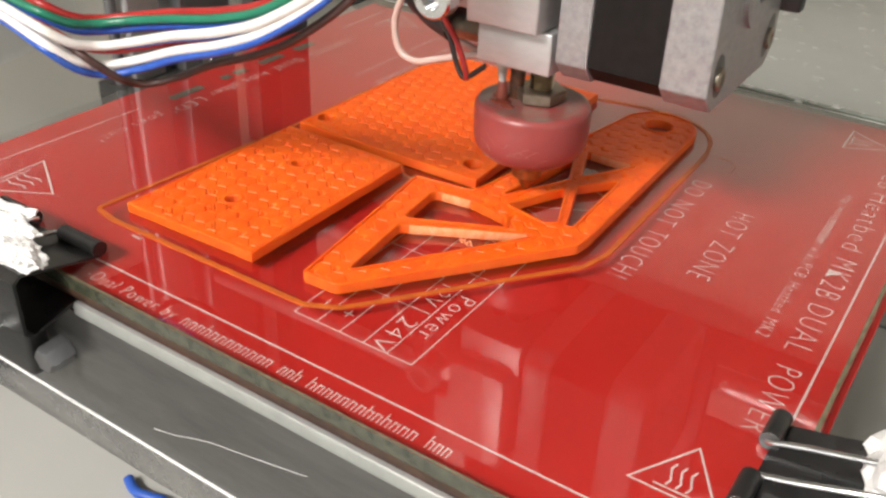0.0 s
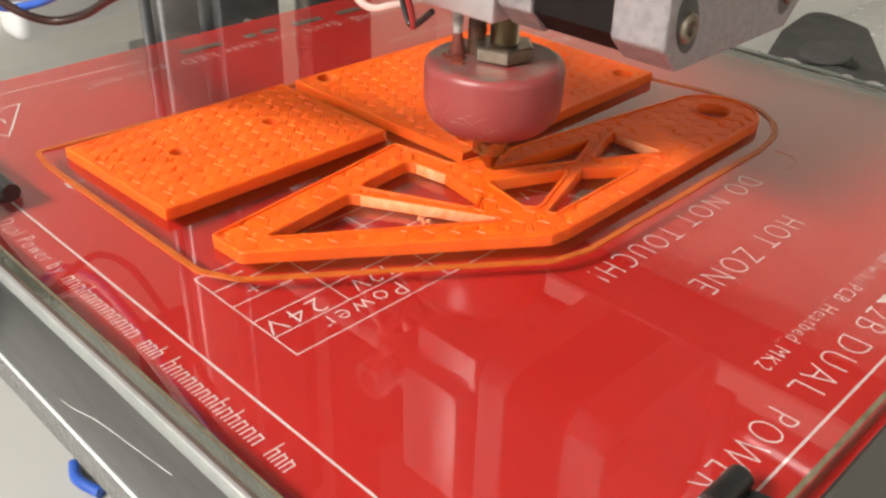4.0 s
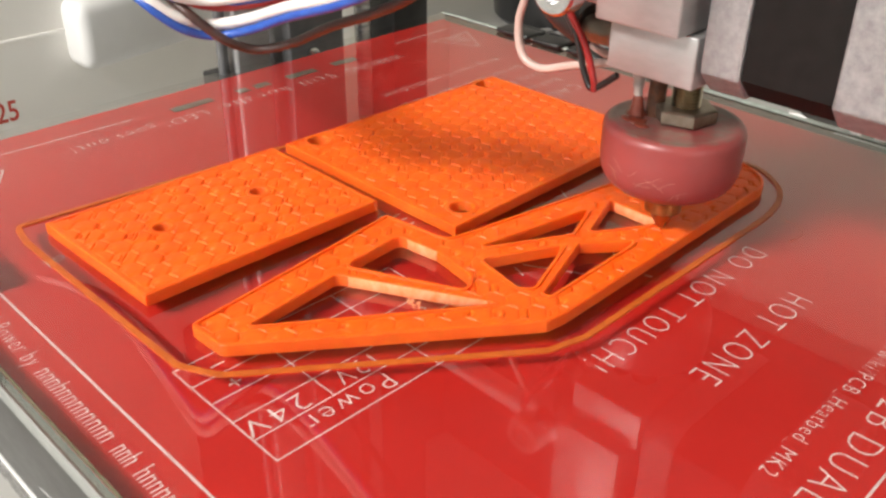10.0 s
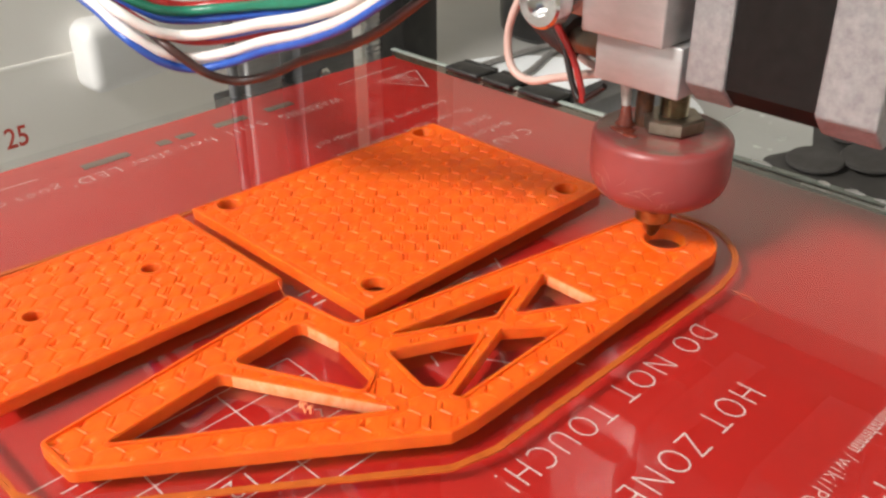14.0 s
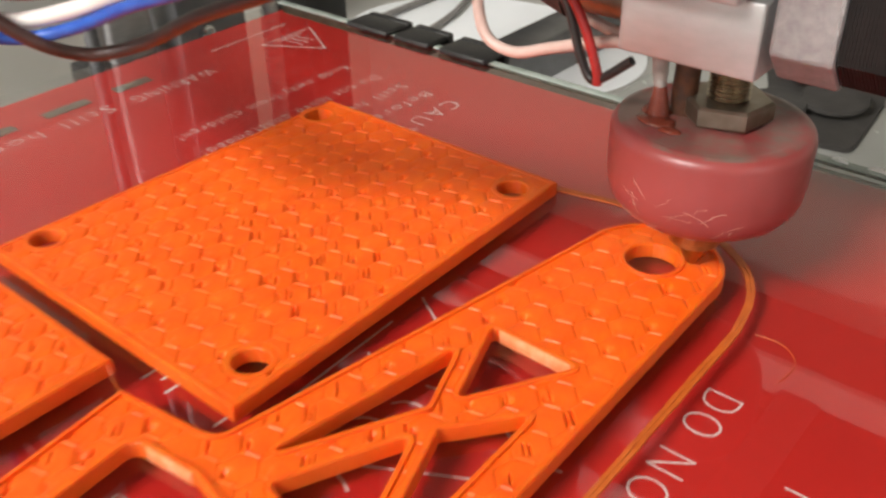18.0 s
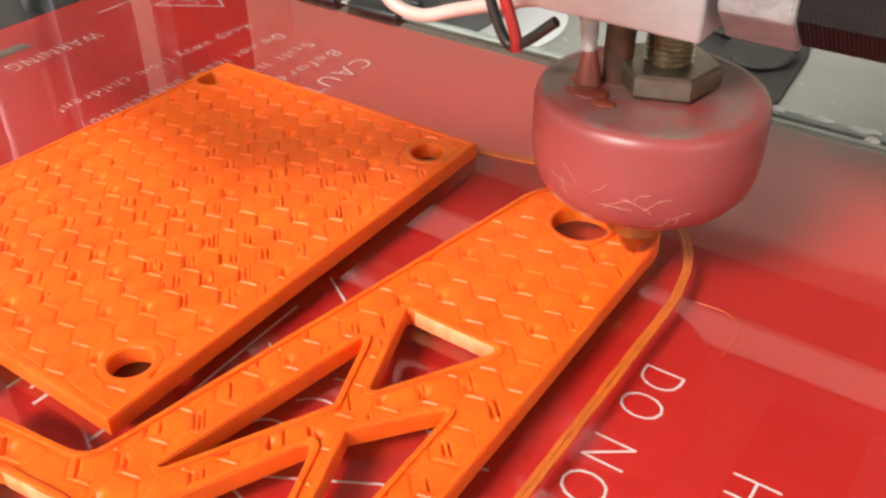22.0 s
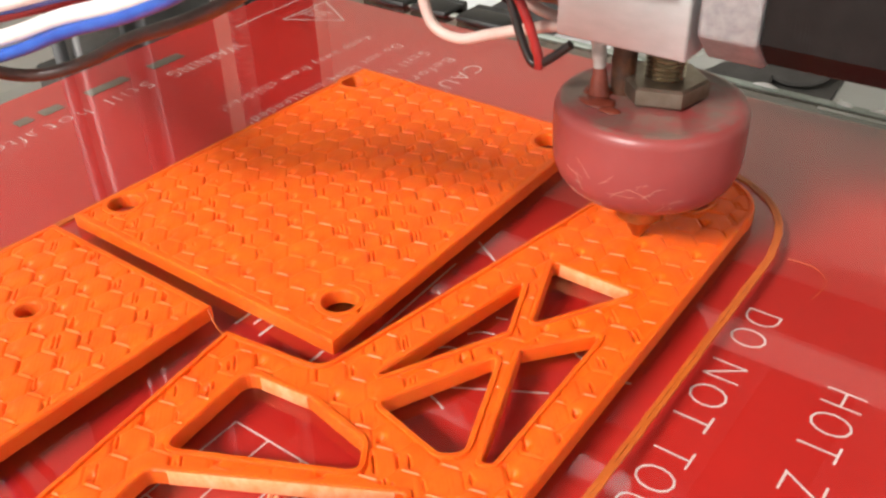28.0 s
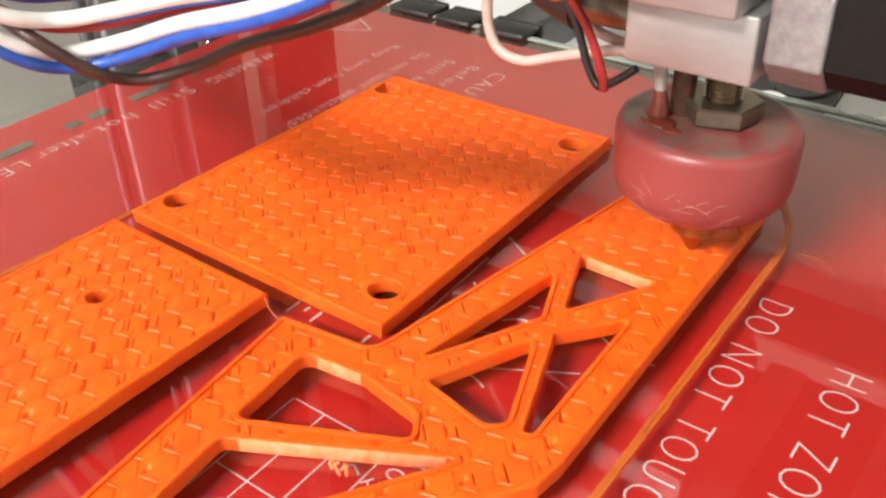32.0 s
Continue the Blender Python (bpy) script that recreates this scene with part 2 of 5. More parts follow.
M_NICKEL = surface("stained_steel", (0.22, 0.18, 0.13), (0.36, 0.31, 0.25), 250.0, 0.36, 0.9)
M_ALU = surface("brushed_aluminium", (0.43, 0.42, 0.415), (0.49, 0.48, 0.475), 260.0, 0.46, 0.55, 0.12, 0.0001, (1.0, 1.0, 3.0))
M_CAST = surface("cast_aluminium", (0.30, 0.30, 0.305), (0.44, 0.44, 0.44), 700.0, 0.36, 0.7, 0.9, 0.0003)
M_DARKALU = surface("mill_aluminium", (0.105, 0.102, 0.098), (0.15, 0.147, 0.142), 45.0, 0.42, 0.75, 0.1, 0.0001, (1.0, 5.0, 5.0))
M_BLACKSTEEL = surface("black_lamination", (0.007, 0.0055, 0.005), (0.014, 0.011, 0.010), 400.0, 0.55, 0.0)
M_BLACKSTEEL.node_tree.nodes["Principled BSDF"].inputs["Specular IOR Level"].default_value = 0.2
M_BLACK = surface("black_plastic", (0.012, 0.012, 0.012), (0.025, 0.024, 0.023), 150.0, 0.45)
M_BLACKENAMEL = surface("black_enamel_steel", (0.008, 0.008, 0.008), (0.016, 0.015, 0.015), 200.0, 0.3, 0.0, coat=0.3)
M_CHROME = surface("bright_steel_wire", (0.62, 0.62, 0.62), (0.75, 0.75, 0.75), 300.0, 0.16, 1.0, 0.0)
M_STEEL = surface("smooth_steel_rod", (0.45, 0.45, 0.45), (0.60, 0.60, 0.60), 200.0, 0.38, 0.9, 0.0)
M_GREYALU = surface("grey_anodised_profile", (0.14, 0.14, 0.145), (0.20, 0.20, 0.205), 90.0, 0.42, 0.6)
M_WHITEWIRE = surface("white_wire_sheath", (0.72, 0.69, 0.65), (0.82, 0.79, 0.76), 300.0, 0.4)
M_PINKWIRE = surface("pale_pink_wire_sheath", (0.52, 0.36, 0.31), (0.62, 0.45, 0.40), 300.0, 0.4)
M_BLUEWIRE = surface("blue_wire_sheath", (0.02, 0.07, 0.36), (0.03, 0.11, 0.46), 300.0, 0.35)
M_REDWIRE = surface("red_wire_sheath", (0.30, 0.014, 0.014), (0.40, 0.024, 0.02), 300.0, 0.35)
M_GREENWIRE = surface("green_wire_sheath", (0.01, 0.14, 0.08), (0.02, 0.2, 0.12), 300.0, 0.35)
M_BROWNWIRE = surface("brown_wire_sheath", (0.045, 0.020, 0.016), (0.075, 0.034, 0.027), 300.0, 0.4)
M_BLACKWIRE = surface("black_wire_sheath", (0.012, 0.010, 0.010), (0.03, 0.024, 0.022), 300.0, 0.4)
M_TAPE = surface("white_thread_tape", (0.42, 0.38, 0.35), (0.62, 0.58, 0.54), 500.0, 0.7, bump=0.8, depth=0.0004)
M_PAPER = surface("white_paper_towel", (0.74, 0.73, 0.72), (0.84, 0.83, 0.82), 200.0, 0.85, bump=0.7, depth=0.0006)
M_JUG = surface("milky_plastic", (0.82, 0.80, 0.75), (0.88, 0.86, 0.81), 9.0, 0.5, bump=0.1, depth=0.001)
M_JUGLIGHT = surface("pale_milky_plastic", (0.72, 0.72, 0.71), (0.80, 0.80, 0.79), 20.0, 0.4)
M_REDINK = surface("red_ink", (0.50, 0.05, 0.03), (0.58, 0.08, 0.05), 300.0, 0.6, bump=0.0)
M_TABLE = surface("pale_desk_top", (0.37, 0.365, 0.345), (0.43, 0.425, 0.40), 6.0, 0.5, bump=0.1, depth=0.0003)
M_WALL = surface("painted_wall", (0.75, 0.72, 0.64), (0.81, 0.78, 0.70), 3.0, 0.85, bump=0.2, depth=0.001)
M_CEIL = surface("white_ceiling", (0.75, 0.73, 0.68), (0.81, 0.79, 0.74), 3.0, 0.9, bump=0.1, depth=0.001)
M_FLOOR = surface("grey_floor", (0.22, 0.20, 0.18), (0.30, 0.28, 0.25), 5.0, 0.6)
M_FRAMEWHITE = surface("white_window_paint", (0.76, 0.76, 0.75), (0.82, 0.82, 0.81), 20.0, 0.45)
M_GREYFELT = surface("dark_grey_cloth", (0.04, 0.038, 0.035), (0.062, 0.059, 0.055), 120.0, 0.8, bump=0.5, depth=0.0006)
M_DISC = surface("pale_blue_white_card", (0.84, 0.87, 0.89), (0.88, 0.90, 0.92), 40.0, 0.6)
M_KAPTON = surface("mottled_brown_insulation", (0.012, 0.005, 0.004), (0.055, 0.014, 0.006), 60.0, 0.35)
M_POLISHED = surface("polished_aluminium_edge", (0.26, 0.265, 0.27), (0.46, 0.45, 0.44), 40.0, 0.26, 0.9, 0.1, 0.0001)
M_LIP = surface("pale_sawn_aluminium", (0.30, 0.31, 0.295), (0.37, 0.38, 0.36), 160.0, 0.5, 0.3)
M_EDGEBROWN = surface("brown_board_edge", (0.03, 0.017, 0.011), (0.07, 0.035, 0.02), 300.0, 0.5)
M_REDGLAZE = surface("melted_red_glaze", (0.14, 0.025, 0.014), (0.24, 0.05, 0.028), 400.0, 0.18, bump=0.4, depth=0.0003)
M_DARKCLOTH = surface("near_black_cloth", (0.036, 0.033, 0.03), (0.058, 0.054, 0.05), 90.0, 0.85, bump=0.5, depth=0.0005)
M_CABLE = surface("grey_cable_sheath", (0.20, 0.19, 0.18), (0.27, 0.26, 0.25), 200.0, 0.5)
M_GLASSPALE = surface("pale_ground_glass", (0.26, 0.31, 0.27), (0.42, 0.47, 0.43), 250.0, 0.22, bump=0.4, depth=0.0003)
M_GLASSLIGHT = surface("bright_ground_glass", (0.46, 0.50, 0.46), (0.62, 0.66, 0.62), 180.0, 0.25, bump=0.3, depth=0.0002)
# near-white colour for painted glints and edge shine, also for the bare scratch
M_WHITEEDGE = surface("white_glint_and_scratch", (0.78, 0.78, 0.77), (0.86, 0.86, 0.85), 100.0, 0.35, 0.2, 0.0)


def pale_orange(name):
    """Printed plastic in a paler tone: fine upright streaks between the orange and a whitish tint."""
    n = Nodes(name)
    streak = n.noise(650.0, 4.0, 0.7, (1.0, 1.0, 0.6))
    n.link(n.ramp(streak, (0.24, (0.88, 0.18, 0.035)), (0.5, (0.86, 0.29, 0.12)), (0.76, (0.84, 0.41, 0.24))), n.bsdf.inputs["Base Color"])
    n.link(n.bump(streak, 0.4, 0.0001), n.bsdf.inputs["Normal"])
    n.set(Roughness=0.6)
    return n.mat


M_PALEORANGE = pale_orange("pale_streaked_plastic")
M_OLIVE = surface("olive_glass_rim", (0.10, 0.085, 0.05), (0.20, 0.17, 0.11), 300.0, 0.2, bump=0.3, depth=0.0002)


# ---- shapes (bmesh, in millimetres) ----
def part(name, bm, material, parent, label=""):
    """Links a bmesh made in millimetres as one mesh object under parent."""
    bmesh.ops.scale(bm, vec=(0.001,) * 3, verts=bm.verts)
    mesh = bpy.data.meshes.new(name)
    bm.normal_update()
    bm.to_mesh(mesh)
    bm.free()
    for m in material if isinstance(material, (list, tuple)) else [material]:
        mesh.materials.append(m)
    ob = new(name, mesh)
    if parent is not None:
        ob.parent = parent
    if label:
        tagged(ob, label)
    return ob


def thing(name, label, category, group="", kind=""):
    return tagged(new(name), label, category, group, kind)


def smooth(bm, angle=40):
    for f in bm.faces:
        f.smooth = True
    for e in bm.edges:
        if len(e.link_faces) == 2 and e.calc_face_angle() > radians(angle):
            e.smooth = False
    return bm


def box(x0, y0, z0, x1, y1, z1, bevel=0.0, bm=None, seg=2):
    own = bmesh.new()
    bmesh.ops.create_cube(own, size=1.0)
    bmesh.ops.scale(own, vec=(x1 - x0, y1 - y0, z1 - z0), verts=own.verts)
    bmesh.ops.translate(own, vec=((x0 + x1) / 2, (y0 + y1) / 2, (z0 + z1) / 2), verts=own.verts)
    if bevel:
        bmesh.ops.bevel(own, geom=own.edges[:], offset=bevel, segments=seg, affect="EDGES", profile=0.5)
        smooth(own, 50)
    return joined(bm, own)


def joined(bm, own):
    if bm is None:
        return own
    mesh = bpy.data.meshes.new("scrap")
    own.to_mesh(mesh)
    own.free()
    bm.from_mesh(mesh)
    bpy.data.meshes.remove(mesh)
    return bm


def sweep(points, radius, seg=10, bm=None, steps=6, caps=True):
    """A round tube through the points, by a smooth curve."""
    pts = [Vector(p) for p in points]
    if steps > 1 and len(pts) > 2:
        fine = []
        for i in range(len(pts) - 1):
            a, b, c, d = pts[max(i - 1, 0)], pts[i], pts[i + 1], pts[min(i + 2, len(pts) - 1)]
            for s in range(steps):
                u = s / steps
                fine.append(0.5 * (2 * b + (c - a) * u + (2 * a - 5 * b + 4 * c - d) * u * u + (3 * b - a - 3 * c + d) * u ** 3))
        pts = fine + [pts[-1]]
    own = bmesh.new()
    side = None
    rings = []
    for i, p in enumerate(pts):
        way = (pts[min(i + 1, len(pts) - 1)] - pts[max(i - 1, 0)]).normalized()
        if side is None:
            side = way.orthogonal().normalized()
        side = (side - way * side.dot(way)).normalized()
        up = way.cross(side)
        r = radius(i / (len(pts) - 1)) if callable(radius) else radius
        rings.append([own.verts.new(p + r * (math.cos(a) * side + math.sin(a) * up)) for a in (2 * math.pi * k / seg for k in range(seg))])
    for a, b in zip(rings, rings[1:]):
        for k in range(seg):
            own.faces.new((a[k], a[(k + 1) % seg], b[(k + 1) % seg], b[k]))
    if caps:
        own.faces.new(rings[0][::-1])
        own.faces.new(rings[-1])
    bmesh.ops.recalc_face_normals(own, faces=own.faces)
    smooth(own, 60)
    return joined(bm, own)


def lathe(profile, seg=48, bm=None, centre=(0, 0, 0), axis="z"):
    """Turns a profile of (radius, height) round an axis."""
    own = bmesh.new()
    rings = []
    for r, h in profile:
        if r < 1e-6:
            rings.append([own.verts.new((0, 0, h))])
        else:
            rings.append([own.verts.new((r * math.cos(2 * math.pi * k / seg), r * math.sin(2 * math.pi * k / seg), h)) for k in range(seg)])
    for a, b in zip(rings, rings[1:]):
        for k in range(seg):
            j = (k + 1) % seg
            if len(a) == 1 and len(b) > 1:
                own.faces.new((a[0], b[k], b[j]))
            elif len(b) == 1 and len(a) > 1:
                own.faces.new((a[k], a[j], b[0]))
            elif len(a) > 1:
                own.faces.new((a[k], a[j], b[j], b[k]))
    bmesh.ops.recalc_face_normals(own, faces=own.faces)
    if axis == "x":
        bmesh.ops.rotate(own, matrix=Matrix.Rotation(radians(90), 3, "Y"), verts=own.verts)
    elif axis == "y":
        bmesh.ops.rotate(own, matrix=Matrix.Rotation(radians(-90), 3, "X"), verts=own.verts)
    bmesh.ops.translate(own, vec=centre, verts=own.verts)
    smooth(own, 35)
    return joined(bm, own)


def rounded(loop, radii, seg=5):
    """A closed polygon with its corners rounded. radii: one number or one a corner."""
    n, out = len(loop), []
    for i, p in enumerate(loop):
        r = radii if isinstance(radii, (int, float)) else radii[i]
        p, a, b = Vector(p), Vector(loop[i - 1]), Vector(loop[(i + 1) % n])
        u, v = (a - p).normalized(), (b - p).normalized()
        ang = u.angle(v)
        cut = min(r / max(math.tan(ang / 2), 1e-3), 0.45 * (a - p).length, 0.45 * (b - p).length)
        if r <= 0 or ang > 3.0:
            out.append(p)
            continue
        s, e = p + u * cut, p + v * cut
        for k in range(seg + 1):
            t = k / seg
            out.append((1 - t) ** 2 * s + 2 * t * (1 - t) * p + t * t * e)
    return [(q.x, q.y) for q in out]


def disc(cx, cy, r, seg=28):
    return [(cx + r * math.cos(2 * math.pi * k / seg), cy + r * math.sin(2 * math.pi * k / seg)) for k in range(seg)]


def area(loop):
    return 0.5 * sum(a[0] * b[1] - b[0] * a[1] for a, b in zip(loop, loop[1:] + loop[:1]))


def shrunk(loop, by):
    """The loop moved to its left by that much."""
    n, out = len(loop), []
    for i, p in enumerate(loop):
        p, a, b = Vector(p), Vector(loop[i - 1]), Vector(loop[(i + 1) % n])
        u, v = (p - a).normalized(), (b - p).normalized()
        nu, nv = Vector((-u.y, u.x)), Vector((-v.y, v.x))
        m = nu + nv
        m = m / max(m.length_squared / 2, 0.35)
        out.append(tuple(p + m * by))
    return out


def wavering(loop, seed, step=1.1, by=0.05):
    """The loop in short steps, each point pushed a little in or out."""
    out = []
    for a, b in zip(loop, loop[1:] + loop[:1]):
        a, b = Vector(a), Vector(b)
        n = max(int((b - a).length / step), 1)
        for k in range(n):
            p = a + (b - a) * k / n
            side = Vector((-(b - a).y, (b - a).x)).normalized() if (b - a).length > 1e-6 else Vector((0, 0))
            out.append(tuple(p + side * by * noise.noise(Vector((p.x * 0.7, p.y * 0.7, seed * 5.3)))))
    return out


def printed_slab(outer, holes, z0, z1, rim=1.1, sink=0.14):
    """A flat print: upright walls, a smooth rim round every outline and a slightly sunken honeycomb top (second material)."""
    outer = outer if area(outer) > 0 else outer[::-1]
    holes = [h if area(h) < 0 else h[::-1] for h in holes]
    bm = bmesh.new()
    low, inner = [], []
    for loop in [outer, *holes]:
        n = len(loop)
        rows = [(shrunk(loop, 0.1), z0), (loop, z0 + 0.25), (loop, z1 - 0.32), (shrunk(loop, 0.10), z1 - 0.10), (shrunk(loop, 0.32), z1), (shrunk(loop, rim), z1), (shrunk(loop, rim + 0.22), z1 - sink)]
        rings = [[bm.verts.new((x, y, z)) for x, y in lp] for lp, z in rows]
        for a, b in zip(rings, rings[1:]):
            for k in range(n):
                j = (k + 1) % n
                bm.faces.new((a[k], a[j], b[j], b[k]))
        low.append(rings[0])
        inner.append(rings[-1])

    def fill(rings, flip, slot):
        edges = []
        for r in rings:
            for a, b in zip(r, r[1:] + r[:1]):
                edges.append(bm.edges.get((a, b)) or bm.edges.new((a, b)))
        got = bmesh.ops.triangle_fill(bm, use_beauty=True, use_dissolve=False, edges=edges, normal=(0, 0, -1 if flip else 1))
        for f in got["geom"]:
            if isinstance(f, bmesh.types.BMFace):
                f.material_index = slot

    fill(inner, False, 1)
    fill(low, True, 0)
    bmesh.ops.recalc_face_normals(bm, faces=bm.faces)
    for f in bm.faces:
        if f.material_index == 1 and f.normal.z < 0:
            f.normal_flip()
    skin = bm.copy()
    bmesh.ops.delete(skin, geom=[f for f in skin.faces if f.material_index == 0], context="FACES")
    bmesh.ops.delete(bm, geom=[f for f in bm.faces if f.material_index == 1], context="FACES")
    for f in skin.faces:
        f.material_index = 0
    return bm, skin


def inside(px, py, loops):
    """Whether points lie within the first loop and outside the rest (even-odd)."""
    got = np.zeros(px.shape, bool)
    for loop in loops:
        q = np.array(loop)
        for (x0, y0), (x1, y1) in zip(q, np.roll(q, -1, 0)):
            if y0 == y1:
                continue
            got ^= ((y0 > py) != (y1 > py)) & (px < (x1 - x0) * (py - y0) / (y1 - y0) + x0)
    return got


def honeycomb_relief(loops, inner, z, seed, depth, wear):
    """The top skin as it lies over the honeycomb inside: each cell is a shallow pillow with a thin sharp lip on its near flat and
    a faint groove round its far sides; beside its near slanting side the skin is torn in narrow slits or sags into a pit."""
    f, side = HEX_SIZE, HEX_SIZE / math.sqrt(3.0)
    c, s = math.cos(radians(HEX_TURN)), math.sin(radians(HEX_TURN))
    cx, cy = HEX_CENTRE[0] * c + HEX_CENTRE[1] * s, -HEX_CENTRE[0] * s + HEX_CENTRE[1] * c
    q = np.array(loops[0])
    qu, qv = q[:, 0] * c + q[:, 1] * s, -q[:, 0] * s + q[:, 1] * c
    us, vs = np.arange(qu.min(), qu.max(), 0.13), np.arange(qv.min(), qv.max(), 0.1)
    u, v = np.meshgrid(us, vs)
    x, y = u * c - v * s, u * s + v * c
    # nearest cell of the two interleaved sets
    col = np.round((u - cx) / (1.5 * side))
    best = np.full(u.shape, 1e9)
    du, dv, ci, cj = (np.zeros(u.shape) for _ in range(4))
    for k in (-1, 0, 1):
        i = col + k
        shift = 0.5 * np.mod(i, 2)
        j = np.round((v - cy) / f - shift)
        a, b = u - cx - i * 1.5 * side, v - cy - (j + shift) * f
        d = a * a + b * b
        near = d < best
        best, du, dv = np.where(near, d, best), np.where(near, a, du), np.where(near, b, dv)
        ci, cj = np.where(near, i, ci), np.where(near, j, cj)
    rng = np.random.default_rng(seed)
    table = rng.random((97, 89, 6))
    r = table[ci.astype(int) % 97, cj.astype(int) % 89]
    torn = np.clip(0.5 + 0.55 * np.sin(x * 0.113 + seed) * np.cos(y * 0.087 + 1.7 * seed) + 0.5 * np.sin(x * 0.047 - y * 0.071 + 0.6 * seed) + 0.5 * (r[..., 4] - 0.5) + wear, 0.0, 1.0)
    front = dv + f / 2
    slant = np.minimum((du * math.sqrt(3) / 2 + dv / 2), (-du * math.sqrt(3) / 2 + dv / 2))
    far = f / 2 - np.maximum(dv, np.maximum(du * math.sqrt(3) / 2 + dv / 2, -du * math.sqrt(3) / 2 + dv / 2))
    low = f / 2 + slant
    reach = np.clip((side * (0.40 + 0.10 * r[..., 0]) - np.abs(du + 0.3 * (r[..., 1] - 0.5))) / 0.28, 0.0, 1.0)
    lip = np.where(front < 0.13, np.clip(front / 0.11, 0.0, 1.0), np.exp(-np.maximum(front - 0.13, 0.0) / 0.13))
    h = 0.06 * (1.0 - best / (f * f / 3)) + (0.13 + 0.12 * r[..., 2]) * lip * reach
    h -= (0.13 + 0.07 * r[..., 3]) * np.exp(-(np.maximum(far, 0.0) / 0.2) ** 2)
    h -= 0.10 * np.exp(-(np.maximum(low, 0.0) / 0.95) ** 2) * (1.0 - reach)
    # some cells have sagged into a pit beside the lip
    h -= np.where(r[..., 5] < 0.30, 0.60, 0.10) * np.exp(-((du + side * 0.42) / 0.45) ** 2 - ((dv + 0.22 * f) / 0.65) ** 2)
    h *= depth
    # slits along the strands, which run parallel to the slanting side
    across, along = f / 2 + du * math.sqrt(3) / 2 + dv / 2, -du / 2 + dv * math.sqrt(3) / 2
    for k, (at, least, more) in enumerate(((0.16, 0.04, 0.50), (0.78, -0.14, 0.60), (1.40, -0.22, 0.60), (2.05, -0.26, 0.50))):
        pick = table[(ci.astype(int) * 3 + 11 * k) % 97, (cj.astype(int) * 5 + 7 * k) % 89]
        start, end = -1.7 + 0.5 * pick[..., 1], 0.5 + 1.6 * pick[..., 2]
        wide = 0.12 * np.clip(np.minimum(along - start, end - along) / 0.5, 0.0, 1.0) * (0.6 + 0.7 * pick[..., 3])
        torn_here = (pick[..., 0] < least + more * torn) & (np.abs(across - at - 0.25 * (pick[..., 4] - 0.5)) < wide) & (front > 0.3)
        h = np.where(torn_here, np.minimum(h, -0.35 - 1.0 * pick[..., 5]), h)
    h += 0.004 * np.cos(2 * math.pi * (across + 0.2 * ci) / 0.56) * (0.4 + torn)
    px, py = x.ravel(), y.ravel()
    ok = inside(px, py, loops).reshape(u.shape)
    free = inside(px, py, inner).reshape(u.shape)
    h = np.where(free, h, np.minimum(h, -0.06))
    index = np.full(u.shape, -1)
    index[ok] = np.arange(ok.sum())
    quad = np.stack([index[:-1, :-1], index[:-1, 1:], index[1:, 1:], index[1:, :-1]], -1).reshape(-1, 4)
    quad = quad[(quad >= 0).all(1)]
    co = np.stack([x[ok], y[ok], z + h[ok]], -1) / 1000
    mesh = bpy.data.meshes.new("relief")
    mesh.from_pydata(co.tolist(), [], quad.tolist())
    mesh.polygons.foreach_set("use_smooth", np.ones(len(quad), bool))
    mesh.update()
    return mesh


def printed_thing(name, label, category, outer, holes, z0, z1, rim=1.1, seed=1, depth=1.0, wear=0.0, sunk=0.05):
    """A print in three parts: its wall with the smooth rim, the skin underneath, and the honeycombed top layer."""
    outer, holes = wavering(outer, seed), [wavering(h, seed) for h in holes]
    ob = thing(name, label, category)
    walls, skin = printed_slab(outer, holes, z0, z1, rim, 2.4)
    part("shell", walls, M_SKIN, ob)
    part("under_skin", skin, M_SKIN, ob, "sunken orange skin under the top layer")
    outer = outer if area(outer) > 0 else outer[::-1]
    holes = [h if area(h) < 0 else h[::-1] for h in holes]
    mesh = honeycomb_relief([shrunk(lp, rim - 0.25) for lp in (outer, *holes)], [shrunk(lp, rim + 0.2) for lp in (outer, *holes)], z1 - sunk, seed, depth, wear)
    mesh.materials.append(M_HEX)
    web = new("top_layer", mesh)
    web.parent = ob
    tagged(web, "top layer with raised honeycomb lips and torn slits")
    return ob


def strip(points, width, z, bm=None, closed=False, height=0.0):
    """A flat line of that width along the points; with a height it stands up as a bead."""
    own = bmesh.new()
    pts = [Vector((*p[:2], 0)) for p in points]
    n = len(pts)
    left, right = [], []
    for i, p in enumerate(pts):
        a = pts[i - 1] if i or closed else p
        b = pts[(i + 1) % n] if i < n - 1 or closed else p
        u = (p - a).normalized() if (p - a).length > 1e-9 else (b - p).normalized()
        v = (b - p).normalized() if (b - p).length > 1e-9 else u
        m = Vector((-u.y, u.x, 0)) + Vector((-v.y, v.x, 0))
        m = m / max(m.length_squared / 2, 0.3) * width / 2
        left.append(p + m)
        right.append(p - m)
    top = z + height
    vl = [own.verts.new((q.x, q.y, top)) for q in left]
    vr = [own.verts.new((q.x, q.y, top)) for q in right]
    count = n if closed else n - 1
    for i in range(count):
        j = (i + 1) % n
        own.faces.new((vr[i], vr[j], vl[j], vl[i]))
    if height:
        wl = [own.verts.new((q.x, q.y, z)) for q in left]
        wr = [own.verts.new((q.x, q.y, z)) for q in right]
        for i in range(count):
            j = (i + 1) % n
            own.faces.new((vl[i], vl[j], wl[j], wl[i]))
            own.faces.new((wr[i], wr[j], vr[j], vr[i]))
    return joined(bm, own)


def moved(bm, m):
    bmesh.ops.transform(bm, matrix=m, verts=bm.verts)
    return bm


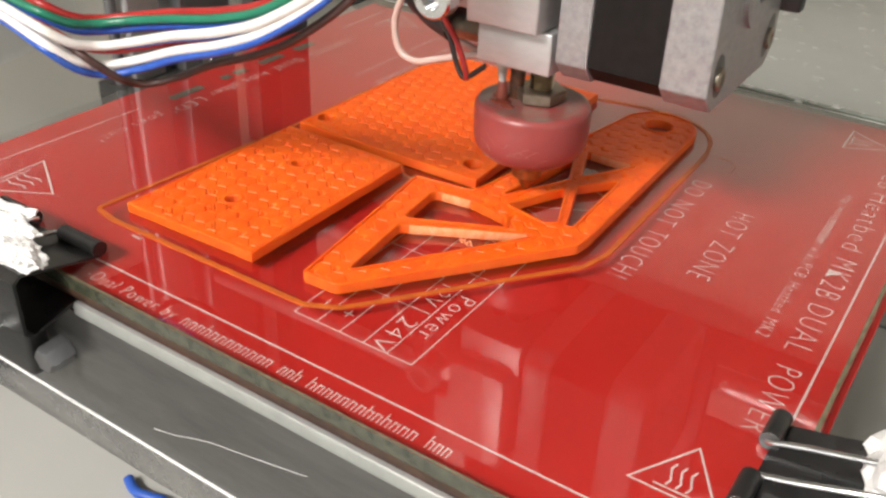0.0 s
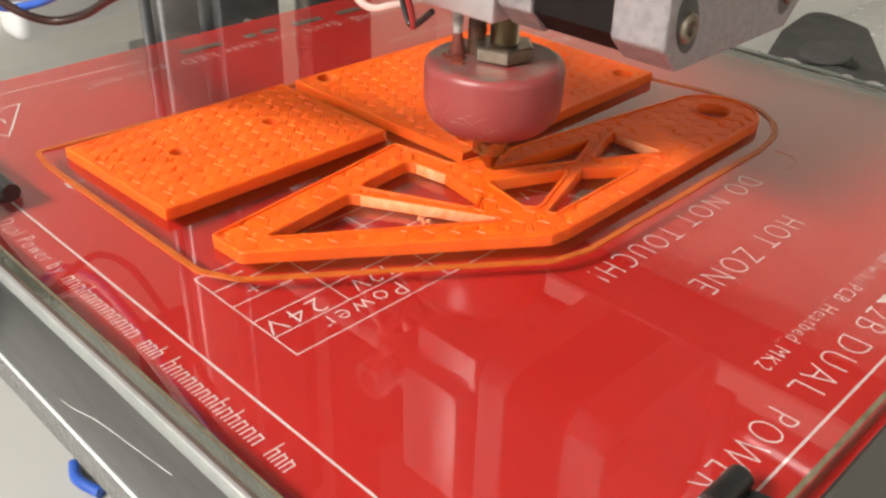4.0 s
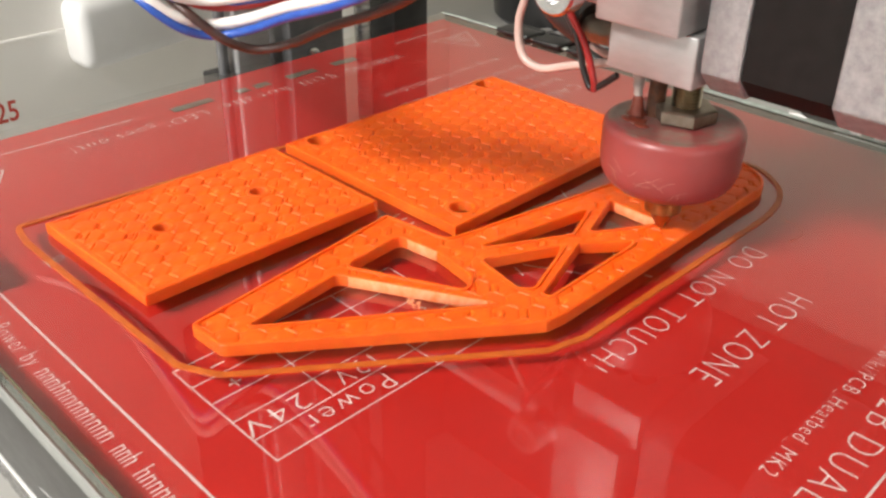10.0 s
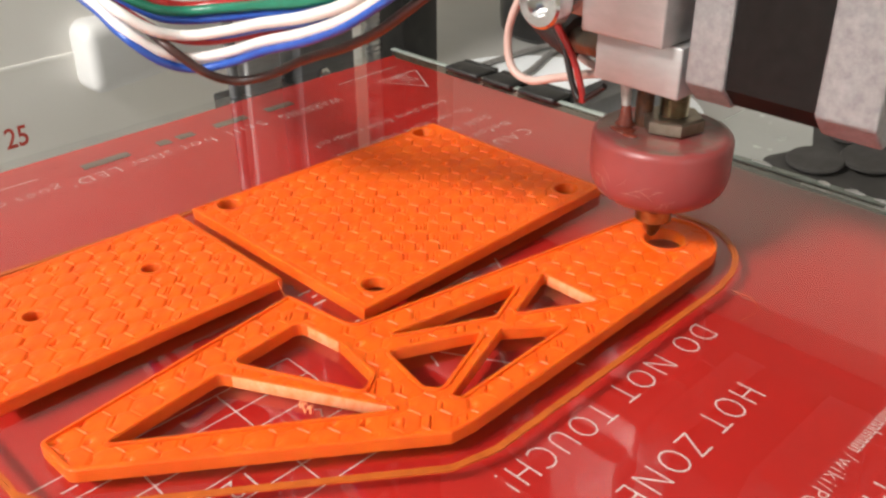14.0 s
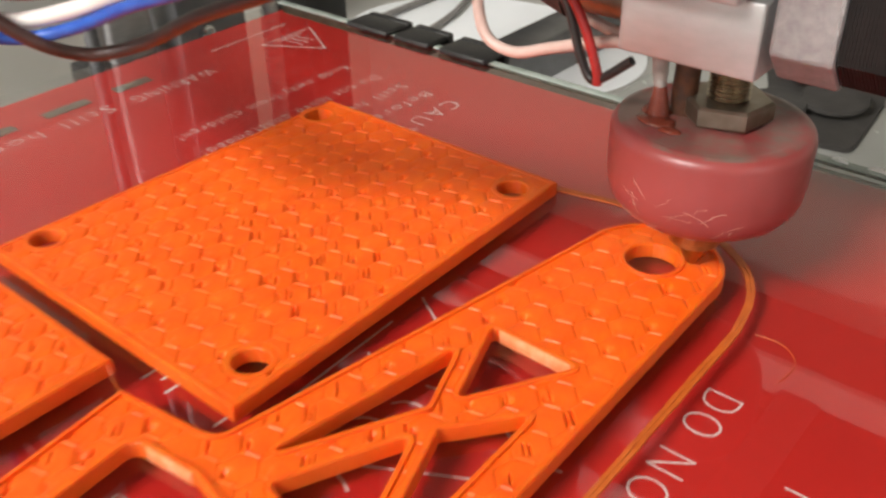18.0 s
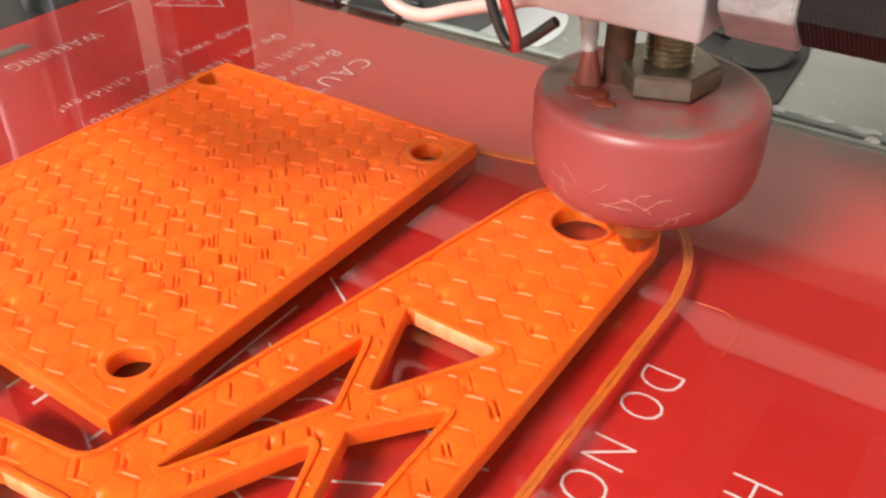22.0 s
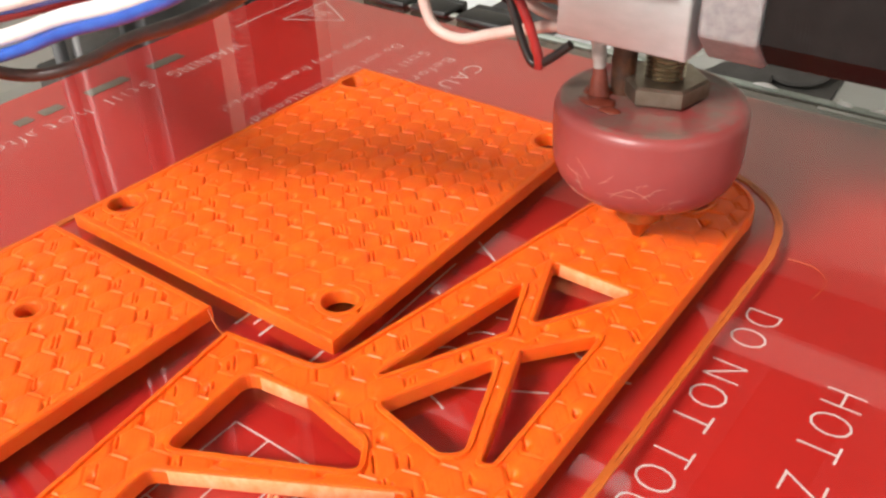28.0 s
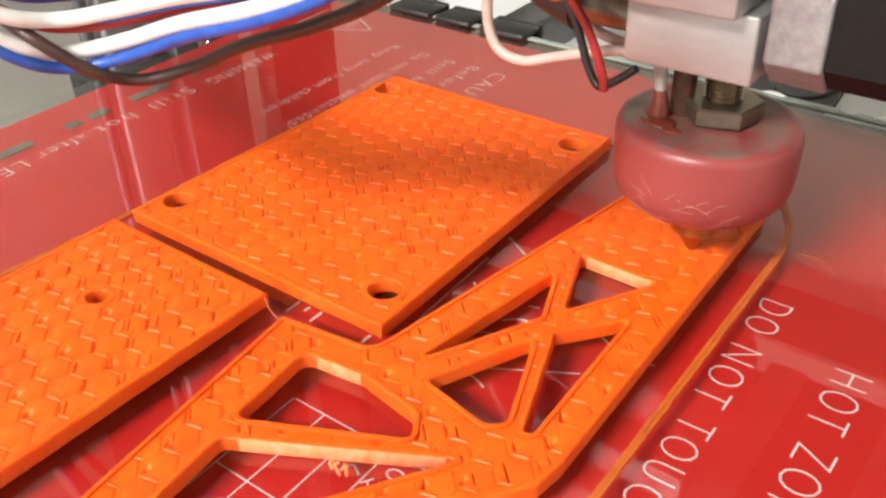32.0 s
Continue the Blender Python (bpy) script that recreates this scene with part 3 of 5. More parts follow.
_dg = bpy.context.evaluated_depsgraph_get


def lettering(words, width, cap, x, y, turn, z, weight=None):
    """Words in the built-in font, fitted to a width and a capital's height in mm, from (x, y) in the reading direction turn."""
    def flat(s):
        data = bpy.data.curves.new("scrap", "FONT")
        data.body, data.resolution_u, data.offset, data.space_character = s, 3, (-0.024 if cap > 4.4 else -0.017) if weight is None else weight, 1.2 if weight is None else 1.0
        ob = new("scrap", data)
        bpy.context.view_layer.update()
        mesh = bpy.data.meshes.new_from_object(ob.evaluated_get(_dg()))
        bpy.data.objects.remove(ob)
        bpy.data.curves.remove(data)
        return mesh
    tall = flat("H")
    top = max(v.co.y for v in tall.vertices)
    bpy.data.meshes.remove(tall)
    mesh = flat(words)
    xs = [v.co.x for v in mesh.vertices]
    bm = bmesh.new()
    bm.from_mesh(mesh)
    bpy.data.meshes.remove(mesh)
    lo, hi = min(xs), max(xs)
    for v in bm.verts:
        v.co = Vector(((v.co.x - lo) * width / (hi - lo), v.co.y * cap / top, 0))
    bmesh.ops.rotate(bm, matrix=Matrix.Rotation(radians(turn), 3, "Z"), verts=bm.verts)
    bmesh.ops.translate(bm, vec=(x, y, z), verts=bm.verts)
    return bm


def bars(lengths, cap, x, y, turn, z, gap=1.0):
    """Plain bars in place of small writing: one row of letter-sized strokes to a word."""
    bm, at = bmesh.new(), 0.0
    rnd = random.Random(len(lengths) * 7 + int(cap * 10))
    for word in lengths:
        count = max(int(round(word / (cap * 0.56))), 1)
        step = word / count
        for k in range(count):
            a, h = at + k * step, cap * rnd.choice((0.7, 0.7, 0.7, 1.0))
            strip(((a, 0), (a, h)), 0.24, 0.0, bm)
            strip(((a, cap * 0.6), (a + step * 0.55, cap * 0.6), (a + step * 0.55, 0)), 0.24, 0.0, bm)
        at += word + gap
    bmesh.ops.rotate(bm, matrix=Matrix.Rotation(radians(turn), 3, "Z"), verts=bm.verts)
    bmesh.ops.translate(bm, vec=(x, y, z), verts=bm.verts)
    return bm


# ---- the room ----
def wall_box(name, x0, y0, z0, x1, y1, z1, material, label):
    return tagged(part(name, box(*(v * 1000 for v in (x0, y0, z0, x1, y1, z1))), material, None), label, "wall", kind="structure")


def wall_with_opening(name, along, at, thick, a0, a1, z0, z1, o0, o1, p0, p1, label):
    """A wall along x or y with one window opening from o0 to o1 and p0 to p1."""
    bm = bmesh.new()
    for u0, u1, w0, w1 in ((a0, o0, z0, z1), (o1, a1, z0, z1), (o0, o1, z0, p0), (o0, o1, p1, z1)):
        if along == "x":
            box(u0 * 1000, at * 1000, w0 * 1000, u1 * 1000, (at + thick) * 1000, w1 * 1000, bm=bm)
        else:
            box(at * 1000, u0 * 1000, w0 * 1000, (at + thick) * 1000, u1 * 1000, w1 * 1000, bm=bm)
    return tagged(part(name, bm, M_WALL, None), label, "wall", kind="structure")


ROOM = (-1.9, 1.9, -1.4, 1.9, -0.82, 2.1)
X0, X1, Y0, Y1, Z0, Z1 = ROOM
wall_with_opening("wall_south", "x", Y0 - 0.2, 0.2, X0, X1, Z0, Z1, -0.85, 0.85, 0.2, 1.95, "pale unseen wall with a lamp in its window opening")
# unseen left wall with an opening made for the fill lamp
wall_with_opening("wall_west", "y", X0 - 0.2, 0.2, Y0, Y1, Z0, Z1, -0.8, 0.1, 0.5, 1.4, "pale unseen wall opened for the west fill lamp")
wall_box("wall_north", X0, Y1, Z0, X1, Y1 + 0.15, Z1, M_WALL, "pale painted wall behind the desk")
# unseen wall, opened only for the east fill lamp
wall_with_opening("wall_east", "y", X1, 0.15, Y0, Y1, Z0, Z1, -0.95, -0.05, 0.15, 1.1, "pale unseen wall with a lamp in its window opening")
tagged(part("ceiling", box(X0 * 1000, Y0 * 1000, Z1 * 1000, X1 * 1000, Y1 * 1000, Z1 * 1000 + 100), M_CEIL, None), "white painted ceiling", "ceiling", kind="structure")
tagged(part("floor", box(X0 * 1000, Y0 * 1000, Z0 * 1000 - 100, X1 * 1000, Y1 * 1000, Z0 * 1000), M_FLOOR, None), "grey floor of the room", "floor", kind="structure")


def window(name, along, at, a0, a1, p0, p1):
    ob = tagged(new(name), "white painted window frame with clear panes", "window", kind="structure")
    a0, a1, p0, p1, at = (v * 1000 for v in (a0, a1, p0, p1, at))
    mid = (a0 + a1) / 2

    def b(u0, w0, u1, w1, d0, d1, nm, m):
        bm = box(u0, at + d0, w0, u1, at + d1, w1, 2) if along == "x" else box(at + d0, u0, w0, at + d1, u1, w1, 2)
        return part(nm, bm, m, ob)

    for u0, w0, u1, w1 in ((a0, p0, a1, p0 + 50), (a0, p1 - 50, a1, p1), (a0, p0 + 50, a0 + 50, p1 - 50), (a1 - 50, p0 + 50, a1, p1 - 50), (mid - 25, p0 + 50, mid + 25, p1 - 50)):
        b(u0, w0, u1, w1, -60, -10, "window_frame", M_FRAMEWHITE)
    for u0, u1 in ((a0 + 50, mid - 25), (mid + 25, a1 - 50)):
        pane = b(u0, p0 + 50, u1, p1 - 50, -40, -36, "pane", M_GLASS)
        pane.visible_shadow = False
    return ob


window("window_1", "x", Y0 - 0.05, -0.85, 0.85, 0.2, 1.95)
window("west_fill_window", "y", X0 - 0.05, -0.8, 0.1, 0.5, 1.4)
window("east_fill_window", "y", X1 + 0.1, -0.95, -0.05, 0.15, 1.1)

DESK_Z = -85.0
desk = thing("desk", "pale laminate desk top under the printer", "desk")
part("desk_top", box(-900, -500, DESK_Z - 30, 900, 900, DESK_Z, 3), M_TABLE, desk)
for lx in (-860, 800):
    for ly in (-460, 820):
        part("leg", box(lx, ly, -820, lx + 60, ly + 60, DESK_Z - 30, 2), M_FRAMEWHITE, desk)

# out of view: dark boxes and a white strip, added to shape the reflections
cabinet = thing("reflected_boxes", "unseen dark boxes added for the glass to reflect", "cabinet")
part("body", box(-1600, 1560, 1330, 1500, 1900, 2000, 4), M_GREYFELT, cabinet)
for k in range(5):
    part("dark_panel", box(-1596 + k * 619, 1540, 1336, -1596 + k * 619 + 612, 1558, 1994, 3), M_GREYFELT, cabinet)
for k in range(4):
    part("dark_panel", box(-1560, -496 + k * 510, 1426, -1542, 8 + k * 510, 1994, 3), M_GREYFELT, cabinet)
part("side_body", box(-1900, -500, 1420, -1562, 1558, 2000, 4), M_GREYFELT, cabinet)
part("bright_strip", box(-1600, 1545, 1240, 1500, 1565, 1326, 2), M_FRAMEWHITE, cabinet, "unseen white strip added for a bright band in the glass")

# ---- the bed and all that rides on it (origin at the middle of the board, on its face) ----
BED_THINGS = []


def on_bed(ob):
    BED_THINGS.append(ob)
    return ob


heatbed = on_bed(thing("heated_bed", "red circuit board heated bed with white printing", "heated bed"))
_bm = box(-103.5, -102.9, -1.6, 105.9, 92.0, 0.0)
for _f in _bm.faces:
    _f.material_index = 0 if abs(_f.normal.z) > 0.5 else 1
part("board", _bm, [M_BOARD, M_EDGEBROWN], heatbed)
INK_Z = 0.03


def ink(name, bm, label=""):
    part(name, bm, M_INK, heatbed, label)


for p, q in (((-95.5, -92.6), (100.0, -92.6)), ((100.0, -92.6), (99.0, 86.0)), ((-95.5, -92.6), (-93.4, -33.5)), ((-94.0, 60.0), (-94.5, 84.0))):
    ink("border_line", strip((p, q), 0.42, INK_Z))
for words, width, cap, x, y in (("DO", 8.6, 5.0, 51.9, 23.6), ("NOT", 14.0, 5.0, 52.0, 10.6), ("TOUCH!", 24.0, 5.0, 52.6, -7.0),
                                ("HOT", 13.0, 5.2, 66.2, 13.6), ("ZONE", 18.0, 5.2, 66.8, -3.2),
                                ("PCB", 13.0, 5.0, 91.6, 63.0), ("Heatbed", 33.5, 5.0, 91.8, 45.5), ("MK2B", 18.5, 5.0, 91.9, 6.6), ("DUAL", 19.0, 5.0, 92.1, -15.6), ("POWER", 21.5, 5.0, 92.5, -40.5),
                                ("Power", 16.5, 3.9, 32.2, -57.5), ("24V", 11.4, 3.9, 26.8, -70.4), ("12V", 8.0, 3.8, 26.6, -56.0),
                                ("CAUTION", 30.0, 4.0, -31.6, 72.8), ("Before touching", 42.0, 2.9, -38.6, 73.0), ("Still hot", 20.0, 2.9, -45.6, 73.0),
                                ("Do not leave unattended!", 48.0, 2.9, -53.6, 73.0), ("Keep away from children!", 47.0, 2.9, -62.8, 73.0),
                                ("WARNING", 21.0, 3.8, -86.2, 52.5), ("Still", 11.5, 3.8, -86.6, 26.5), ("hot", 9.6, 3.8, -86.6, 10.2), ("after", 11.6, 3.8, -86.8, -2.0),
                                ("LED'", 12.4, 3.8, -86.6, -16.6), ("goes", 10.8, 3.6, -87.0, -31.2), ("out!", 9.6, 3.8, -87.0, -44.4)):
    ink("lettering", lettering(words, width, cap, x, y, -90, INK_Z))
ink("lettering", lettering("http://www.", 14.5, 2.5, 86.2, 39.5, -90, INK_Z))
ink("small_print", bars((14.0,), 2.5, 86.2, 24.4, -90, INK_Z, 0.6), "row of small white bars")
ink("lettering", lettering("/wiki/PCB_Heatbed_MK2", 43.0, 2.6, 86.2, 9.6, -90, INK_Z))
ink("lettering", lettering("-Dual Power by", 25.5, 3.2, -34.6, -98.4, 0, INK_Z))
ink("small_print", bars((23.5, 5.0, 24.0, 5.0), 3.4, -6.6, -98.4, 0, INK_Z, 1.8), "row of small white bars")
# rating table
for x in (37.1, 31.3, 25.7, 19.9, 14.2, 8.5):
    ink("table_line", strip(((x, -82.0), (x - 0.3, -34.8)), 0.24, INK_Z))
for y, xa in ((-82.0, 37.1), (-66.7, 31.3), (-49.1, 37.0), (-34.8, 36.9)):
    ink("table_line", strip(((xa, y), (8.4, y)), 0.24, INK_Z))
ink("minus_sign", strip(((11.75, -76.9), (11.75, -74.4)), 0.3, INK_Z))
for x, y in ((17.7, -76.2), (17.4, -59.0)):
    ink("plus_sign", strip(((x - 1.2, y), (x + 1.2, y)), 0.3, INK_Z, strip(((x, y - 1.2), (x, y + 1.2)), 0.3, INK_Z)))
# centre mark: arcs and ticks that show through the bracket
for line in (((10.9, 8.6), (11.7, -15.0)), ((10.4, 15.6), (15.6, 12.6)), ((12.9, 1.4), (14.1, 0.6)), ((23.5, 1.1), (25.2, 1.6)), ((25.5, -15.0), (37.8, -8.0)),
             ((34.6, 1.8), (38.4, -0.1)), ((44.2, -0.9), (45.6, -0.4))):
    ink("centre_line", strip(line, 0.32, INK_Z))
for arc in (((22.3, -4.2), (23.1, -3.1), (23.9, -2.6), (25.0, -2.25), (26.2, -2.2)), ((20.4, -9.4), (21.1, -8.4), (21.8, -7.9), (22.9, -7.6), (24.2, -7.6)), ((25.2, -17.0), (26.8, -17.4), (28.3, -18.1))):
    ink("centre_arc", strip(arc, 0.32, INK_Z))
# strokes of a covered legend in the rating table
ink("small_print", strip(((25.7, -41.1), (26.7, -39.6)), 0.3, INK_Z, strip(((26.2, -40.4), (27.3, -41.3)), 0.3, INK_Z)), "stroke of white lettering")
ink("small_print", strip([(28.5 + 1.25 * math.cos(a), -37.6 + 0.85 * math.sin(a)) for a in (0.25 + 0.5236 * k for k in range(12))], 0.28, INK_Z, closed=True), "white ring-shaped letter")
ink("small_print", strip(((22.4, -40.0), (23.1, -39.3), (24.7, -40.2)), 0.28, INK_Z), "stroke of white lettering")
# small marks by the corner of the long plate
ink("small_print", strip([(-38.8 + 0.75 * math.cos(a), -79.2 + 1.1 * math.sin(a)) for a in (0.5236 * k for k in range(12))], 0.25, INK_Z, closed=True), "small white ring mark")
ink("small_print", bars((3.0,), 1.0, -39.7, -81.9, 0, INK_Z, 0.5), "short white bar")
for x, y in ((-6.6, -21.3), (-4.3, -19.8), (-1.8, -21.2), (8.0, -21.1)):
    ink("tick", strip(((x, y), (x, -18.4)), 0.45, INK_Z))


def warning_triangle(cx, cy, size, turn):
    pts = [(size * math.cos(radians(90 + 120 * k)), size * math.sin(radians(90 + 120 * k))) for k in range(3)]
    bm = strip(pts, size * 0.045, INK_Z, closed=True)
    for k in (-1, 0, 1):
        strip([(k * size * 0.2 + size * 0.05 * math.sin(1.6 * s), (-0.3 + 0.16 * s) * size) for s in range(5)], size * 0.042, INK_Z, bm)
    strip(((-size * 0.42, -0.36 * size), (size * 0.42, -0.36 * size)), size * 0.042, INK_Z, bm)
    bmesh.ops.rotate(bm, matrix=Matrix.Rotation(radians(turn), 3, "Z"), verts=bm.verts)
    bmesh.ops.translate(bm, vec=(cx, cy, 0), verts=bm.verts)
    ink("warning_triangle", bm)


warning_triangle(-80.5, -80.0, 11.0, -90)
warning_triangle(89.0, -80.0, 8.6, 0)
warning_triangle(82.5, 76.0, 8.0, -90)
warning_triangle(-83.0, 78.0, 9.0, -90)
for y, w in ((-23.0, 12.4), (-2.4, 3.6), (3.4, 5.0), (14.8, 10.4), (31.6, 9.0)):
    part("solder_pad", box(-93.2, y, 0.0, -90.2, y + w, 0.25, 0.1), M_PAD, heatbed, "dull grey-green solder pad")
part("insulation", box(-101, -101.0, -8.0, 104, -96.0, -1.7, 0.4), M_KAPTON, heatbed, "mottled brown insulation under the board")

glass = on_bed(thing("glass_plate", "clear glass sheet clamped on the heated bed", "glass plate"))
GX0, GY0, GX1, GY1, GTOP = -101.5, -103.1, 104.9, 89.5, 3.1
_bm = bmesh.new()
_v = [[_bm.verts.new((x, y, z)) for x, y in ((GX0, GY0), (GX1, GY0), (GX1, GY1), (GX0, GY1))] for z in (0.12, GTOP)]
_bm.faces.new(_v[1]).material_index = 0
_bm.faces.new(_v[0][::-1]).material_index = 2
for k in range(4):
    _bm.faces.new((_v[0][k], _v[0][(k + 1) % 4], _v[1][(k + 1) % 4], _v[1][k])).material_index = 2 if k == 3 else 1
_under = Nodes("clear_underside")
_under.tree.nodes.remove(_under.bsdf)
_under.link(_under.tree.nodes.new("ShaderNodeBsdfTransparent").outputs[0], _under.out.inputs["Surface"])
part("sheet", _bm, [M_GLASS, M_GLASSEDGE, _under.mat], glass)
part("ground_edge", box(-101.4, 87.6, GTOP + 0.02, 104.7, 89.7, GTOP + 0.3, 0.12), M_GLASSPALE, glass, "pale ground rear edge")
part("ground_edge", box(-30.0, 86.5, GTOP + 0.02, 104.7, 87.5, GTOP + 0.1, 0.03), M_GLASSEDGE, glass, "dark inner line of the rear edge")
part("ground_edge", box(40.5, 85.3, GTOP + 0.02, 104.7, 86.4, GTOP + 0.12, 0.04), M_GLASSLIGHT, glass, "bright inner strip of the rear edge")
part("ground_edge", box(103.9, GY0 + 0.6, GTOP + 0.02, 104.75, 88.2, GTOP + 0.22, 0.08), M_OLIVE, glass, "olive ground side edge")
part("ground_edge", box(-101.4, GY0 + 0.05, GTOP + 0.02, 103.8, GY0 + 0.55, GTOP + 0.14, 0.05), M_OLIVE, glass, "olive ground front edge")

# glints of the rear edge, set in as small white beads
_rnd = random.Random(21)
for _x, _y, _l in ((29.0, 89.3, 5.0), (44.5, 88.9, 3.0), (51.5, 89.4, 4.4), (58.6, 89.2, 5.2), (64.0, 89.0, 3.2), (71.0, 89.3, 2.4), (60.5, 86.6, 2.2)):
    _pts = [(_x - _l / 2 + _l * k / 4, _y + _rnd.uniform(-0.35, 0.35), GTOP + 0.30) for k in range(5)]
    part("edge_glint", sweep(_pts, lambda u: 0.14 + 0.5 * math.sin(math.pi * min(max(u, 0.04), 0.96)), 6, steps=2), M_WHITEEDGE, glass, "painted white glint on the rear edge")

TOP = 5.6
plate_a = on_bed(printed_thing("printed_plate", "bright orange printed rectangular plate with two holes", "printed plate",
                               [(-44.0, -78.4), (-7.0, -77.4), (-6.6, -24.6), (-43.6, -24.4)],
                               [disc(-26.9, -62.6, 1.7), disc(-27.1, -39.8, 1.7)], GTOP, TOP, 1.0, 2, 1.35, 0.4))
plate_b = on_bed(printed_thing("printed_plate", "bright orange printed square plate with four corner holes", "printed plate",
                               [(-43.2, -21.0), (12.6, -20.9), (11.8, 48.6), (-41.8, 48.8)],
                               [disc(7.4, -13.7, 2.5), disc(-39.4, -14.1, 2.5), disc(-38.9, 42.6, 2.5), disc(7.2, 42.3, 2.5)], GTOP, TOP, 1.0, 5, 1.05, 0.10))
_arc = [(35.4 + 10.4 * math.cos(a), 37.6 + 10.4 * math.sin(a)) for a in (radians(-8 + 8 * k) for k in range(24))]
_outer = [(-0.8, -27.1), (5.8, -76.4), (14.4, -76.1), (46.2, -33.0), (46.8, -28.5), *_arc, (14.7, -25.1)]
_outer = rounded(_outer, [0.4, 1.2, 2.4, 1.5, 2.5, *[0] * len(_arc), 3.0], 4)
_holes = [rounded([(12.7, -69.6), (10.2, -49.0), (36.9, -34.6)], [0.5, 1.5, 0.5]),
          rounded([(9.0, -45.6), (7.5, -31.2), (17.2, -30.1), (27.3, -31.9), (29.7, -35.5)], [1.3, 2.0, 0.8, 2.5, 1.2]),
          rounded([(21.1, -23.5), (25.9, 4.7), (30.0, -6.0)], 0.5),
          rounded([(24.7, -26.0), (31.8, -10.8), (37.7, -26.6), (35.6, -28.3)], [1.0, 0.7, 1.6, 1.6]),
          rounded([(33.6, -8.2), (40.5, 0.4), (41.3, -26.2), (40.2, -26.7)], 0.5),
          rounded([(26.9, 10.9), (39.9, 10.7), (31.9, -2.7)], 0.6),
          disc(35.3, 38.1, 3.9)]
bracket = on_bed(printed_thing("printed_bracket", "bright orange printed lattice bracket with a round eye", "printed bracket", _outer, _holes, GTOP, TOP, 0.72, 9, 1.0, 0.10, 0.34))
# thin slabs in the paler orange on three inner walls
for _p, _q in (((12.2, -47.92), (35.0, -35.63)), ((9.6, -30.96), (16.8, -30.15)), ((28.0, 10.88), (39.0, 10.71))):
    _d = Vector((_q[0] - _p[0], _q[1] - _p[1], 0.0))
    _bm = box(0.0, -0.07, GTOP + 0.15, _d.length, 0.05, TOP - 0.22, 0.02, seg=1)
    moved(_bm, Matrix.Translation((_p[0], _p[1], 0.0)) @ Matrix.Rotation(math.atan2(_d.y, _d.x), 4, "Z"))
    part("pale_wall", _bm, M_PALEORANGE, bracket, "inner wall in a paler, rougher orange")
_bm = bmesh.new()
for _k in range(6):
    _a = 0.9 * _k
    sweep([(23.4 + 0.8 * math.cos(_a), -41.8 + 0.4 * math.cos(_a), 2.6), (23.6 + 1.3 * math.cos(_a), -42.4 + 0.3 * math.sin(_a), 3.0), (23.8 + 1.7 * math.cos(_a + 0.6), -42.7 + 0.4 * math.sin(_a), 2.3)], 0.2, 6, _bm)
part("burr", _bm, M_PALEORANGE, bracket, "frayed burr of plastic")
_skirt = rounded([(-50.8, -81.2), (-43.5, -82.4), (11.0, -82.0), (18.0, -78.4), (49.6, -36.0), (51.4, -28.5), (51.0, 33.0), (49.6, 41.0), (46.0, 47.8), (38.0, 53.6), (24.0, 53.4), (10.0, 50.6), (-42.0, 50.8), (-44.9, 47.0), (-46.4, -22.0)], [2, 3, 3, 5, 6, 5, 20, 20, 20, 12, 8, 8, 3, 4, 20], 9)
_skirt = [(x + 0.2, y - 0.5) for x, y in _skirt]
_skirt = _skirt if area(_skirt) > 0 else _skirt[::-1]
skirt = on_bed(thing("skirt_line", "thin orange printed outline lying on the glass", "skirt line"))
for _name, _in in (("outer_bead", -0.30), ("inner_bead", 0.30)):
    part(_name, strip([(x, y) for x, y in shrunk(wavering(_skirt, 4 + _in, 1.6, 0.12), _in)], 0.56, GTOP, closed=True, height=0.3), M_SKIRT, skirt)
on_bed(tagged(part("plastic_thread", sweep([(-7.2, -24.8, TOP - 0.1), (-6.3, -25.3, TOP - 0.9), (-4.6, -25.9, GTOP + 0.5), (-2.4, -26.4, GTOP + 0.25), (-0.6, -26.8, GTOP + 0.3)], lambda u: 0.22 - 0.5 * u * (1 - u), 8), M_SKIRT, None), "short thread of orange plastic between two prints", "thread"))
on_bed(tagged(part("plastic_thread", sweep([(53.4, 33.6, GTOP + 0.1), (57.4, 33.6, GTOP + 0.1), (60.0, 30.6, GTOP + 0.15), (59.6, 26.0, GTOP + 0.1)], 0.06, 6), M_SKIRT, None), "fine stray thread of orange plastic", "thread"))


